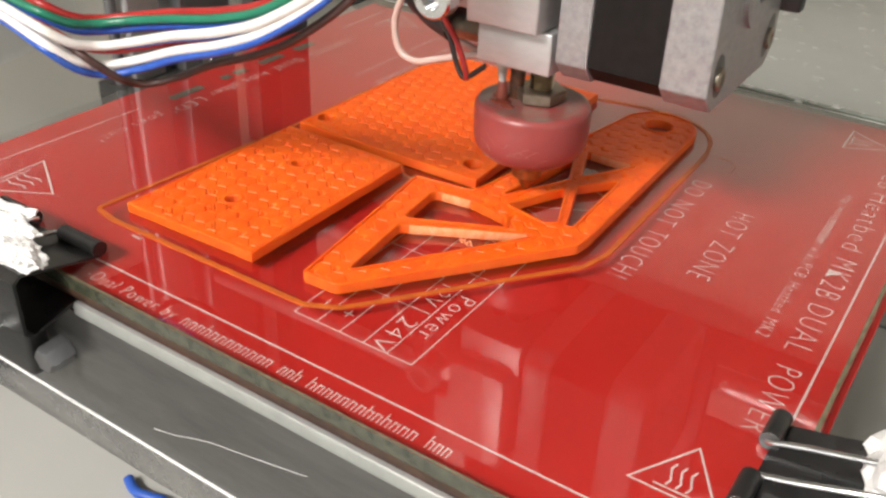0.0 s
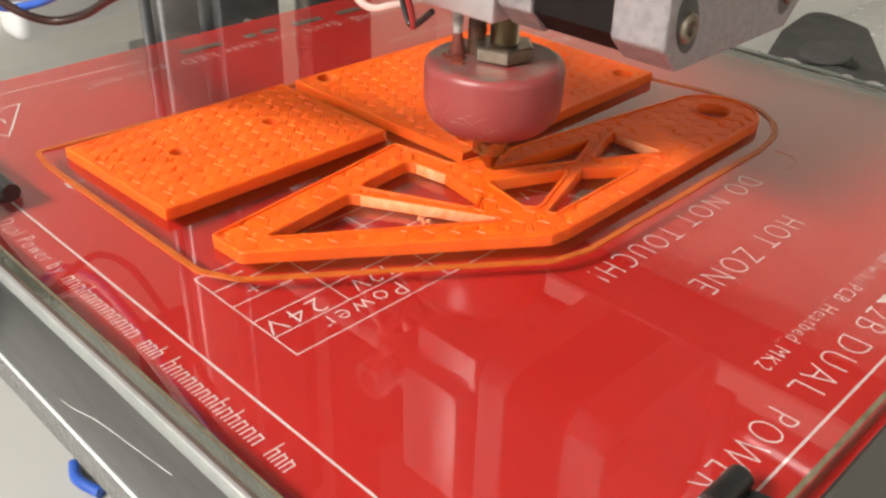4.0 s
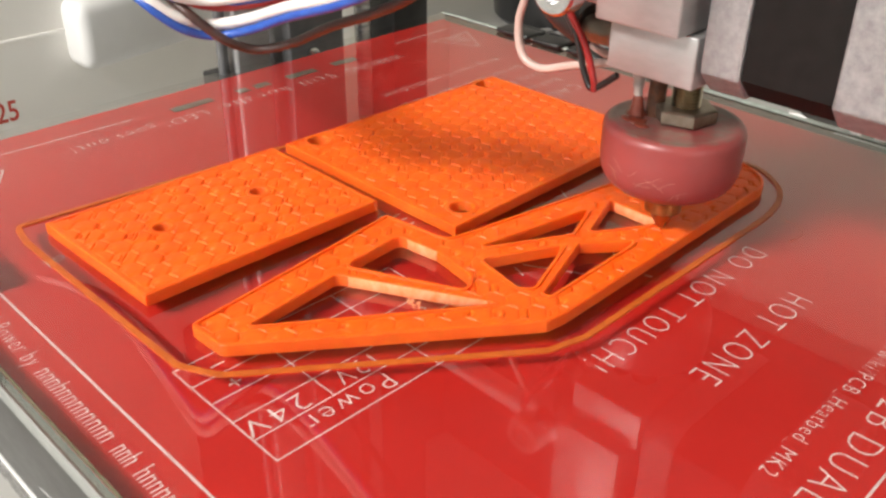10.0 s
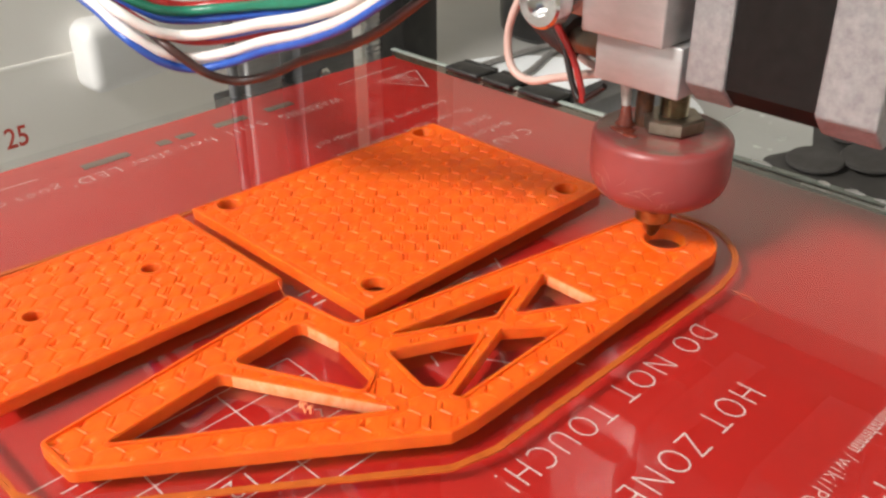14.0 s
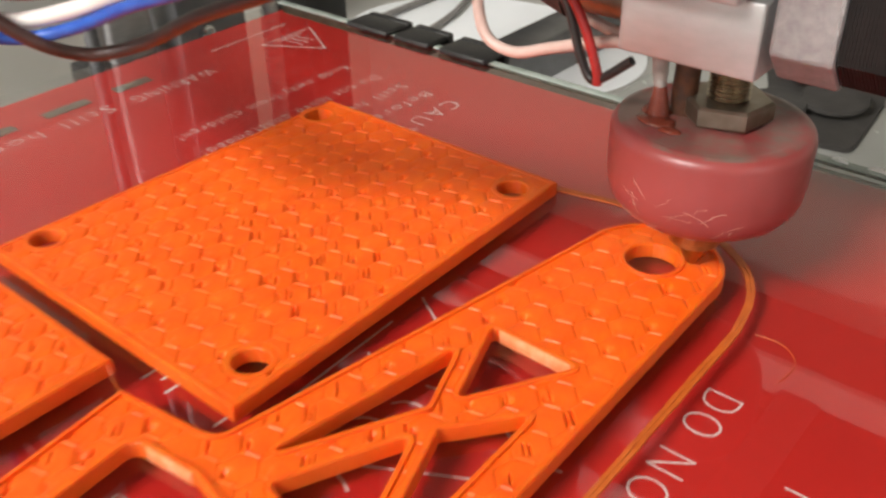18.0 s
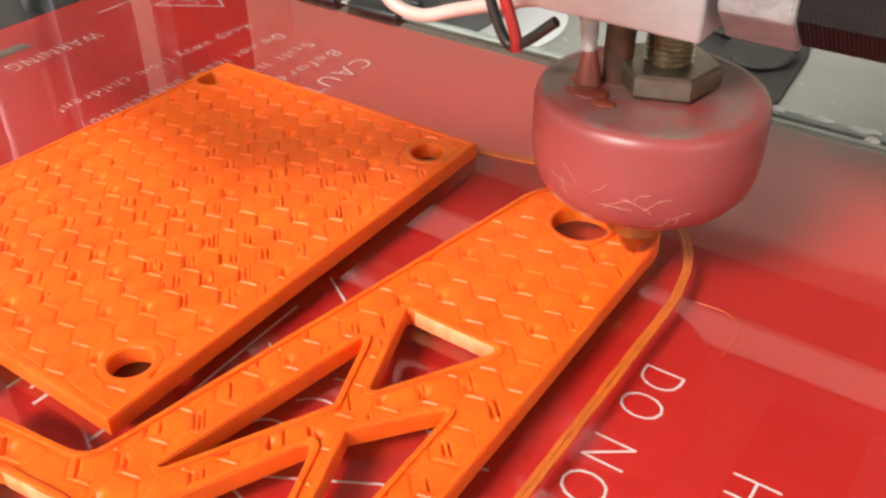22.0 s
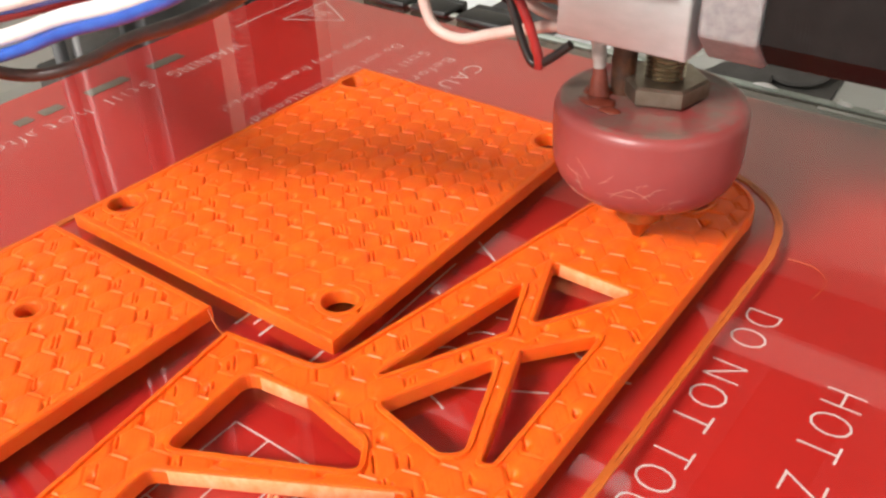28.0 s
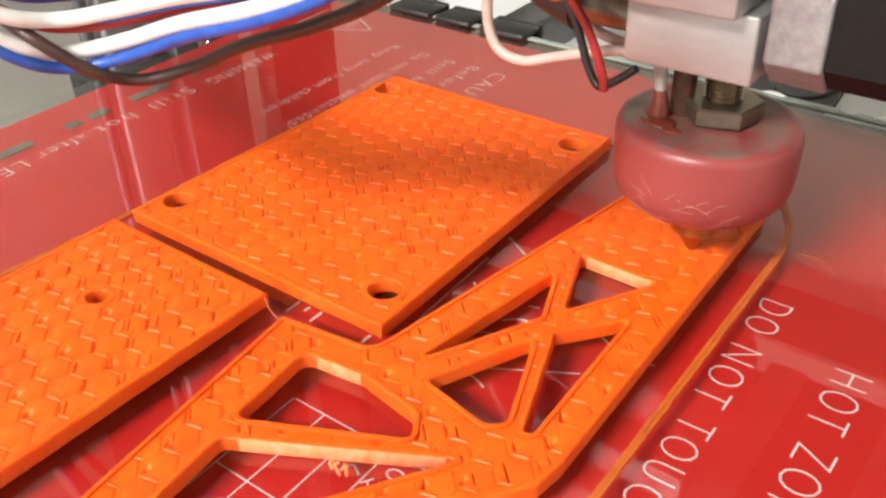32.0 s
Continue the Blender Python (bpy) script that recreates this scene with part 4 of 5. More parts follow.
def binder_clip(label, w=24.0, group="binder clips on the bed"):
    """A black spring-steel clip: folded body and two wire arms; opening towards +y, jaw at the origin."""
    ob = thing("binder_clip", label, "binder clip", group)
    bm = bmesh.new()
    prof = [(9.0, 3.2), (0.0, 5.2), (-9.0, 7.6), (-11.0, 6.2), (-11.0, -6.2), (-9.0, -7.6), (0.0, -5.2), (9.0, -3.4)]
    inner = [(9.0, 2.6), (0.0, 4.6), (-8.8, 6.9), (-10.3, 5.9), (-10.3, -5.9), (-8.8, -6.9), (0.0, -4.6), (9.0, -2.8)]
    rings = []
    for x in (-w / 2, w / 2):
        rings.append(([bm.verts.new((x, y, z)) for y, z in prof], [bm.verts.new((x, y, z)) for y, z in inner]))
    n = len(prof)
    for k in range(n - 1):
        (a, ai), (b, bi) = rings
        bm.faces.new((a[k], a[k + 1], b[k + 1], b[k]))
        bm.faces.new((ai[k], bi[k], bi[k + 1], ai[k + 1]))
        bm.faces.new((a[k], ai[k], ai[k + 1], a[k + 1]))
        bm.faces.new((b[k], b[k + 1], bi[k + 1], bi[k]))
    for k in (0, n - 1):
        (a, ai), (b, bi) = rings
        bm.faces.new((a[k], b[k], bi[k], ai[k]))
    bmesh.ops.recalc_face_normals(bm, faces=bm.faces)
    part("body", bm, M_BLACKENAMEL, ob)
    for s in (1, -1):
        for e in (1, -1):
            part("rolled_edge", sweep([(e * w / 2, 9.3, s * 4.4), (e * 4.7, 9.3, s * 4.4)], 1.8, 14, steps=1), M_BLACKENAMEL, ob)
        arm = [(-5.6, 9.3, s * 4.4), (-4.5, 9.1, s * 4.6), (-4.4, 2.0, s * 6.8), (-3.6, -12.0, s * 10.8), (-2.4, -24.0, s * 13.0), (0, -26.4, s * 13.6), (2.4, -24.0, s * 13.0), (3.6, -12.0, s * 10.8), (4.4, 2.0, s * 6.8), (4.5, 9.1, s * 4.6), (5.6, 9.3, s * 4.4)]
        part("wire_arm", sweep(arm, 0.6, 8), M_CHROME, ob, "bright steel wire arm")
    return ob


def crumpled(cx, cy, cz, sx, sy, sz, seed, material, name, label):
    rnd = random.Random(seed)
    bm = bmesh.new()
    bmesh.ops.create_icosphere(bm, subdivisions=4, radius=1.0)
    off = Vector((rnd.random() * 9, rnd.random() * 9, rnd.random() * 9))
    for v in bm.verts:
        d = 1.0 + 0.35 * noise.noise(v.co * 1.7 + off) + 0.28 * abs(noise.noise(v.co * 4.1 + off)) + 0.12 * noise.noise(v.co * 9.0 + off)
        v.co = Vector((v.co.x * sx * d + cx, v.co.y * sy * d + cy, v.co.z * sz * d + cz))
    return tagged(part(name, bm, material, None), label, "paper towel")


CLIPS = []


def clip_at(ob, x, y, z, turn, tip=0.0):
    CLIPS.append((ob, x, y, z, turn, tip))


clip_at(binder_clip("black binder clip gripping the front edge of the bed", 33.0), -51.0, -103.0, -0.2, 0)
clip_at(binder_clip("black binder clip gripping the side of the bed beside white tissue"), 108.0, -72.5, -0.2, 90)
for bx, bw in ((-67.5, 6.6), (-53.5, 5.3), (-38.5, 6.6)):
    ob = on_bed(thing("corner_clamp", "small black clamp on the rear edge of the glass", "clamp", "black clamps on the rear edge"))
    part("jaw", box(bx - bw, 85.6, 3.2, bx + bw, 93.2, 4.6, 0.5), M_BLACK, ob)
    part("back", box(bx - bw, 93.4, -4.0, bx + bw, 95.4, 4.6, 0.5), M_BLACK, ob)


def tissue_flap(cx, cy, cz, sx, sy, turn, tip, seed, label):
    """A torn piece of folded paper: a thin creased sheet with an uneven outline."""
    n, m, bm = 14, 9, bmesh.new()
    off = Vector((seed * 3.1, seed * 1.7, 0.0))
    sheets = []
    for lift in (0.0, 0.5):
        rows = []
        for a in range(n + 1):
            row = []
            for b in range(m + 1):
                u, v = a / n - 0.5, b / m - 0.5
                k = 1.0 + 0.22 * noise.noise(Vector((u * 5, v * 5, 2.0)) + off)
                row.append(bm.verts.new((u * sx * k, v * sy * k, lift + 1.5 * abs(noise.noise(Vector((u * 3, v * 3, 0.0)) + off)) + 1.1 * abs(u) + 0.35 * noise.noise(Vector((u * 14, v * 14, 1.0)) + off))))
            rows.append(row)
        sheets.append(rows)
    low, top = sheets
    for a in range(n):
        for b in range(m):
            bm.faces.new((top[a][b], top[a + 1][b], top[a + 1][b + 1], top[a][b + 1]))
            bm.faces.new((low[a][b], low[a][b + 1], low[a + 1][b + 1], low[a + 1][b]))
    rim = [(a, 0) for a in range(n)] + [(n, b) for b in range(m)] + [(a, m) for a in range(n, 0, -1)] + [(0, b) for b in range(m, 0, -1)]
    for (a, b), (c, d) in zip(rim, rim[1:] + rim[:1]):
        bm.faces.new((low[a][b], low[c][d], top[c][d], top[a][b]))
    bmesh.ops.recalc_face_normals(bm, faces=bm.faces)
    moved(bm, Matrix.Translation((cx, cy, cz)) @ Matrix.Rotation(radians(turn), 4, "Z") @ Matrix.Rotation(radians(tip), 4, "X"))
    return on_bed(tagged(part("paper_flap", bm, M_PAPER, None), label, "paper towel"))


tissue_flap(-56.0, -101.5, 8.6, 17, 7.5, 8, 6, 3, "folded white tissue lying on the binder clip")
tissue_flap(-46.0, -104.0, 8.4, 12, 6.0, -12, 14, 8, "folded white tissue lying on the binder clip")
on_bed(crumpled(-40.5, -108.5, 8.6, 6.5, 3.4, 2.2, 14, M_PAPER, "paper_wad", "small torn shred of white tissue on the clip"))
on_bed(crumpled(124.5, -60.0, 7.0, 12, 19, 8, 8, M_PAPER, "paper_wad", "crumpled white tissue beside the binder clip"))

carrier = on_bed(thing("bed_carrier", "scratched upright aluminium sheet and plate under the bed", "bed carrier"))
FACE = Matrix.Translation((0, -100.6, -9.0)) @ Matrix.Rotation(radians(4.0), 4, "X")
part("front_sheet", moved(box(-112, 0.0, -32.0, 112, 2.6, 0.0, 0.2), FACE), M_DARKALU, carrier)
# white colour stands in for the highlight along this edge
part("edge_bead", moved(sweep([(-112, -0.2, -32.2), (112, -0.2, -32.2)], 0.42, 10, steps=1), FACE), M_WHITEEDGE, carrier, "folded edge painted white for its highlight")
part("lower_strip", moved(box(-112, 0.3, -45.5, 112, 2.4, -32.5, 0.2), FACE), M_POLISHED, carrier, "polished lower strip")
part("bar_lip", box(-35.0, -102.2, -7.9, 96, -99.4, -4.6, 0.4), M_LIP, carrier, "pale sawn aluminium lip")
part("mount_block", box(-84, -107.0, -28.0, -47.5, -101.2, -6.4, 1.2), M_BLACK, carrier, "black block under the clip")
part("bolt_head", lathe([(0, 1.0), (3.3, 1.0), (3.3, -4.6), (2.8, -5.4), (0, -5.4)], 6, centre=(-44.0, -101.0, -22.0), axis="y"), M_GREYALU, carrier, "dull hex bolt head")
part("support_plate", box(-100, -97.0, -12.0, 102, 92.0, -8.2, 0.5), M_DARKALU, carrier)
part("cross_member", box(-18, -94.0, -40.0, 18, 95.0, -12.2, 0.8), M_DARKALU, carrier)
for sx in (-92, 92):
    for sy in (-88, 80):
        part("levelling_screw", lathe([(0, -8), (2.6, -8), (2.6, -7.2), (1.5, -7.0), (1.5, -1.7), (0, -1.7)], 16, centre=(sx, sy, 0)), M_NICKEL, carrier)
part("scratch", moved(sweep([(-19, 0.02, -24.6), (-12, 0.02, -22.6), (-2, 0.02, -18.6), (10, 0.02, -15.6), (26, 0.02, -11.6)], 0.09, 6), FACE), M_WHITEEDGE, carrier, "bright curved scratch")

# ---- the print head (origin on the nozzle's axis, at the level of the board) ----
head = thing("print_head", "print head with red silicone sock, brass nozzle and stepper motor", "print head")
part("heater_sock", lathe([(0, 15.6), (5.4, 15.5), (5.6, 15.0), (6.2, 14.9), (8.9, 15.2), (10.5, 15.75), (11.6, 16.6), (12.4, 17.7), (12.9, 19.0), (13.12, 20.4), (13.2, 22.0), (13.2, 26.6), (13.12, 27.2), (12.85, 27.75), (12.45, 28.12), (12.0, 28.3), (11.5, 28.36), (11.1, 28.3), (10.6, 28.25), (4.0, 28.35), (0, 28.35)], 72), M_SOCK, head, "pinkish red silicone sock stained grey on top")
part("nozzle", lathe([(0.0, 5.7), (0.5, 5.72), (0.75, 5.9), (2.6, 9.2), (3.1, 9.5), (3.5, 9.7), (3.5, 12.4), (3.1, 12.6), (3.1, 14.2), (0, 14.2)], 24), M_BRASS, head, "browned brass nozzle")
_bm = bmesh.new()
for k in range(9):
    a = k * 0.7
    sweep([(4.4 * math.cos(a), 4.4 * math.sin(a), 14.0), (3.7 * math.cos(a + 0.35), 3.7 * math.sin(a + 0.35), 12.9), (4.0 * math.cos(a + 0.7), 4.0 * math.sin(a + 0.7), 13.7)], 0.75, 7, _bm)
part("charred_collar", _bm, M_CHAR, head, "burnt brown plastic round the nozzle")
_rnd = random.Random(5)
_profile = [(10.5, 15.75), (11.6, 16.6), (12.4, 17.7), (12.9, 19.0), (13.12, 20.4), (13.2, 22.0)]
for k in range(18):
    a, turn = radians(_rnd.uniform(-108, -48)), _rnd.uniform(-0.10, 0.14)
    z, rise = 15.9 + 4.5 * _rnd.random() ** 2, _rnd.uniform(-0.4, 1.1)
    pts = []
    for q in range(5):
        a, z, turn, rise = a + turn, min(max(z + rise, 15.8), 23.4), turn * 0.8 + _rnd.uniform(-0.03, 0.03), rise * 0.6 + _rnd.uniform(-0.2, 0.2)
        r = float(np.interp(z, [g[1] for g in _profile], [g[0] for g in _profile])) + 0.08
        pts.append((r * math.cos(a), r * math.sin(a), z))
    part("plastic_hair", sweep(pts, 0.019, 5), M_HAIR, head, "fine thread of plastic stuck to the sock")
_hex = [(1.0 + 6.0 * math.cos(radians(60 * k + 18)), 1.2 + 6.0 * math.sin(radians(60 * k + 18))) for k in range(6)]
_bm = bmesh.new()
_rows = [[(1.0 + 0.96 * (x - 1.0), 1.2 + 0.96 * (y - 1.2), 28.6) for x, y in _hex], [(x, y, 28.9) for x, y in _hex], [(x, y, 30.9) for x, y in _hex], [(1.0 + 0.92 * (x - 1.0), 1.2 + 0.92 * (y - 1.2), 31.2) for x, y in _hex]]
_rows = [[_bm.verts.new(p) for p in r] for r in _rows]
for a, b in zip(_rows, _rows[1:]):
    for k in range(6):
        _bm.faces.new((a[k], a[(k + 1) % 6], b[(k + 1) % 6], b[k]))
_bm.faces.new(_rows[-1])
_bm.faces.new(_rows[0][::-1])
part("hex_nut", _bm, M_NICKEL, head, "heat-stained steel hex nut")
_prof = [(0, 27.0)]
for k in range(13):
    _prof += [(2.35, 30.4 + k * 0.62), (2.75, 30.71 + k * 0.62)]
part("threaded_barrel", lathe([*_prof, (2.3, 38.8), (0, 38.8)], 24, centre=(1.0, 1.2, 0)), M_NICKELBRASS, head, "brass threaded barrel")
part("lower_block", box(-9.4, -10.4, 38.6, 8.2, 9.0, 47.7, 0.35), M_ALU, head, "bright machined aluminium block")
part("upper_block", box(-10.4, -14.0, 47.9, 6.4, 9.0, 78.0, 0.4), M_ALU, head, "machined aluminium block")
part("socket_bolt", lathe([(0, 0), (3.2, 0), (3.2, -2.4), (2.6, -2.6), (2.6, -4.0), (4.2, -4.2), (4.6, -4.6), (4.6, -8.0), (4.1, -8.5), (2.4, -8.5), (2.2, -6.5), (0, -6.5)], 32, centre=(-15.4, -11.5, 52.8), axis="y"), M_CHROME, head, "bright socket-head bolt")
part("bolt_boss", box(-20.4, -11.4, 49.4, -11.1, 6.0, 58.0, 0.5), M_ALU, head)
part("thermistor_tube", lathe([(0, -9.5), (2.4, -9.5), (2.6, -9.2), (2.6, 0), (0, 0)], 24, centre=(-10.4, -2.5, 42.0), axis="x"), M_NICKEL, head, "short copper-stained tube")
part("loom_sleeve", sweep([(-19.5, -2.0, 42.2), (-27.0, 0.0, 44.0), (-36.0, 4.0, 48.0), (-44.0, 8.0, 58.0)], 4.6, 14), M_BLACK, head, "black ribbed cable sleeve")
part("heater_leg", sweep([(-6.4, -3.4, 31.6), (-6.6, -3.3, 33.0), (-7.0, -3.0, 36.0), (-7.4, -2.8, 38.6)], lambda u: 0.62 + 0.8 * u + 0.07 * math.sin(31 * u), 14), M_TAPE, head, "ragged white fibre sleeve")
part("heater_stub", sweep([(-6.2, -3.6, 27.8), (-6.3, -3.5, 30.0), (-6.4, -3.4, 32.2)], lambda u: 1.7 - 0.9 * u, 14), M_REDGLAZE, head, "stub glazed with melted red plastic")
part("heater_leg", sweep([(-4.0, -0.8, 27.8), (-4.2, -0.6, 32.0), (-4.2, 0.0, 38.6)], 1.7, 12), M_CHAR, head, "dark scorched sleeve")
for _x, _y, _a, _c in ((-5.2, -5.6, 2.6, 1.7), (-2.6, -7.2, 1.6, 1.0), (-6.8, -2.2, 2.0, 2.2)):
    _bm = bmesh.new()
    bmesh.ops.create_uvsphere(_bm, u_segments=20, v_segments=10, radius=1.0)
    for _v in _bm.verts:
        _k = 1.0 + 0.3 * noise.noise(_v.co * 1.6 + Vector((_x, _y, 0)))
        _v.co = Vector((_x + _v.co.x * _a * _k, _y + _v.co.y * _c * _k, 28.42 + 0.28 * _v.co.z))
    part("glaze_stain", smooth(_bm), M_REDGLAZE, head, "glossy red stain on the sock")
part("lead", sweep([(-6.4, -4.0, 37.6), (-13.5, -4.0, 36.8), (-23.0, -4.4, 33.8), (-29.0, -4.6, 31.9), (-34.0, -4.6, 33.4), (-35.8, -4.2, 39.6), (-33.6, -4.0, 46.8), (-30.0, -2.0, 56.0)], 0.84, 10), M_PINKWIRE, head, "pale pink lead")
part("lead", sweep([(-11.0, -3.0, 37.4), (-18.0, -1.0, 37.6), (-25.0, 1.0, 40.0), (-28.0, 2.0, 47.0), (-27.0, 3.0, 56.0)], 0.84, 10), M_PINKWIRE, head, "pale pink lead")
part("lead", sweep([(-8.2, -8.4, 36.8), (-12.0, -8.6, 33.6), (-14.0, -8.4, 33.0), (-16.0, -8.2, 36.0), (-18.4, -8.0, 41.8), (-23.0, -8.0, 48.6), (-26.0, -7.0, 58.0)], 0.62, 8), M_BLACKWIRE, head, "black lead")
part("lead", sweep([(-12.6, -8.9, 32.6), (-13.0, -8.9, 35.0), (-16.0, -8.8, 41.4), (-21.8, -8.6, 48.8), (-25.0, -7.6, 58.0)], 0.66, 8), M_REDWIRE, head, "red lead")

# stepper motor, its axis along x
MZ, MY = 38.4, -10.6


def motor_plate(x0, x1):
    c = 4.0
    y0, y1, z0, z1 = MY, MY + 42.0, MZ, MZ + 42.0
    loop = [(y0 + c, z0), (y1 - c, z0), (y1, z0 + c), (y1, z1 - c), (y1 - c, z1), (y0 + c, z1), (y0, z1 - c), (y0, z0 + c)]
    bm = bmesh.new()
    rings = [[bm.verts.new((x, y, z)) for y, z in loop] for x in (x0, x1)]
    n = len(loop)
    for k in range(n):
        bm.faces.new((rings[0][k], rings[0][(k + 1) % n], rings[1][(k + 1) % n], rings[1][k]))
    bm.faces.new(rings[0][::-1])
    bm.faces.new(rings[1])
    bmesh.ops.recalc_face_normals(bm, faces=bm.faces)
    bmesh.ops.bevel(bm, geom=bm.edges[:], offset=0.5, segments=2, affect="EDGES", profile=0.5)
    return bm


motor = part("stepper_motor", motor_plate(9.2, 16.4), M_CAST, head, "stepper motor with cast end caps and black stack")
part("end_cap", motor_plate(31.9, 41.6), M_CAST, motor, "cast aluminium end cap")


def sheet_outline(x0, x1, inset, bm):
    """One steel sheet of the motor's core: a square with cut corners."""
    c, y0, y1, z0, z1 = 3.6, MY + inset, MY + 42.0 - inset, MZ + inset, MZ + 42.0 - inset
    loop = [(y0 + c, z0), (y1 - c, z0), (y1, z0 + c), (y1, z1 - c), (y1 - c, z1), (y0 + c, z1), (y0, z1 - c), (y0, z0 + c)]
    a, b = ([bm.verts.new((x, y, z)) for y, z in loop] for x in (x0, x1))
    for k in range(8):
        bm.faces.new((a[k], a[(k + 1) % 8], b[(k + 1) % 8], b[k]))
    bm.faces.new(a[::-1])
    bm.faces.new(b)


_bm = bmesh.new()
for k in range(40):
    x = 16.5 + k * 0.384
    sheet_outline(x, x + 0.31, 0.7, _bm)
sheet_outline(16.45, 31.85, 0.76, _bm)
bmesh.ops.recalc_face_normals(_bm, faces=_bm.faces)
tagged(part("stator_core", _bm, M_BLACKSTEEL, motor, "black laminated steel core"), kind="stuff")
for dy in (5.4, 36.6):
    for dz in (7.2, 34.8):
        _bm = lathe([(0, 0.04), (2.7, 0.04), (3.0, 0.0), (3.2, -0.3)], 28)
        moved(_bm, Matrix.Translation((41.6, MY + dy, MZ + dz)) @ Matrix.Rotation(radians(90), 4, "Y") @ Matrix.Rotation(radians(18 if (dy < 20) == (dz < 20) else -18), 4, "Z") @ Matrix.Diagonal((1.6, 1.0, 1.0, 1.0)))
        part("screw_recess", _bm, M_DARKALU, motor, "dark oval pocket")
        part("screw", lathe([(0, 0.05), (2.3, 0.05), (2.3, 0.5), (1.9, 0.8), (1.2, 0.8), (1.0, 0.25), (0, 0.25)], 24, centre=(41.6, MY + dy, MZ + dz - 0.6), axis="x"), M_NICKEL, motor, "socket screw in its pocket")
part("bearing_boss", lathe([(0, 0), (8.0, 0), (8.0, 0.9), (7.2, 1.2), (3.0, 1.2), (2.6, 0.4), (0, 0.4)], 32, centre=(41.6, MY + 21, MZ + 21), axis="x"), M_CAST, motor)
# the carriage behind and above, with unseen bright plates added for the glass reflections
part("carriage_plate", box(-46, 30.2, 50, 46, 34, 128, 0.6), M_BLACK, head, "black carriage plate")
for x0, z0, x1, z1 in ((-46, 79, -21, 93), (-20, 79, -11.5, 116), (-41, 104, -28, 132), (10, 81, 18, 100)):
    part("reflected_plate", box(x0, 28.0, z0, x1, 30.0, z1, 0.3), M_ALU, head, "unseen bright plate added for its reflection in the glass")

bundle = thing("wire_bundle", "loose bundle of white, blue, red, green and black wires", "wire bundle")


def loom(name, mat, dx, dy, dz, r, sag=0.0, label=""):
    base = [(-206, -51, 84), (-152, -56, 62), (-120, -60, 54.6), (-97, -63.7, 53), (-80, -66.5, 52.6), (-67, -68.4, 51.2), (-63, -64, 46.6), (-61, -58.5, 44.4), (-54.5, -54.5, 46), (-44, -53.5, 50), (-29, -54, 55), (-16, -54, 61), (-2, -50, 72), (6, -36, 90), (8, -10, 112)]
    pts = []
    for i, p in enumerate(base):
        w = math.sin(math.pi * i / (len(base) - 1))
        pts.append((p[0] + dx * w, p[1] + dy * w, p[2] + dz * w - sag * math.exp(-((i - 7.2) / 1.9) ** 2)))
    part(name, sweep(pts, r, 10), mat, bundle, label)


loom("wire", M_WHITEWIRE, 0.0, 0.0, 0.0, 1.0, 0.0, "white wire")
loom("wire", M_WHITEWIRE, 0.8, -0.8, 3.4, 1.0, -1.2, "white wire")
loom("wire", M_BLUEWIRE, 0.5, -0.2, -1.5, 0.8, 0.5, "blue wire")
loom("wire", M_BLUEWIRE, -0.6, 0.9, 2.0, 0.95, -1.5, "blue wire")
loom("wire", M_BLUEWIRE, -2.6, 3.2, 3.2, 0.95, -3.0, "blue wire")
loom("wire", M_REDWIRE, -3.2, 3.6, 6.4, 0.95, -2.0, "red wire")
loom("wire", M_GREENWIRE, -2.4, 2.0, 5.0, 0.95, -3.0, "green wire")
loom("wire", M_REDWIRE, 1.2, 2.0, 1.8, 0.8, -1.2, "red wire")
loom("wire", M_BROWNWIRE, 5.0, 6.0, -3.0, 0.85, 1.8, "brown wire")

# ---- printer frame, standing still ----
gantry = thing("printer_gantry", "printer frame with steel rods, lead screw and dark profiles", "printer frame")
part("upright_profile", box(-152, 38, DESK_Z, -134, 62, 330, 0.8), M_GREYALU, gantry, "dark grey anodised profile")
part("upright_profile", box(-152, 86, DESK_Z, -134, 104, 330, 0.8), M_BLACK, gantry, "black profile")
part("smooth_rod", sweep([(-142, 16, DESK_Z), (-142, 16, 330)], 1.9, 16, steps=1), M_GREYALU, gantry, "dark steel rod")
part("cover_strip", box(-145, 19, DESK_Z, -138, 33, 330, 1.2), M_ALU, gantry, "pale aluminium cover strip")
_prof = [(0, 0)]
for k in range(200):
    _prof += [(2.6, k * 2.05), (3.1, k * 2.05 + 1.0)]
part("lead_screw", lathe([*_prof, (0, 410)], 12, centre=(-140, 76, DESK_Z)), M_STEEL, gantry, "threaded lead screw")
part("rod_bracket", box(-150, 12, -24, -130, 38, -14, 1.0), M_BLACK, gantry, "black rod bracket")
part("frame_screw", lathe([(0, 0), (2.4, 0), (2.4, 1.4), (1.6, 1.8), (1.2, 1.0), (0, 1.0)], 20, centre=(-133.8, 47, -12), axis="x"), M_CHROME, gantry, "bright pan-head screw")
part("base_rail", box(-150, -260, DESK_Z, -132, 300, DESK_Z + 20, 0.8), M_GREYALU, gantry)
for z in (66, 110):
    part("cross_rod", sweep([(-150, 44, z), (210, 44, z)], 4.0, 20, steps=1), M_STEEL, gantry, "horizontal steel rod")
part("upright_profile", box(200, 38, DESK_Z, 220, 62, 330, 0.8), M_GREYALU, gantry)
part("top_beam", box(-152, 38, 330, 220, 62, 350, 0.8), M_GREYALU, gantry)
# ---- things behind ----
jug = thing("plastic_canister", "milky white plastic canister with red markings", "canister")
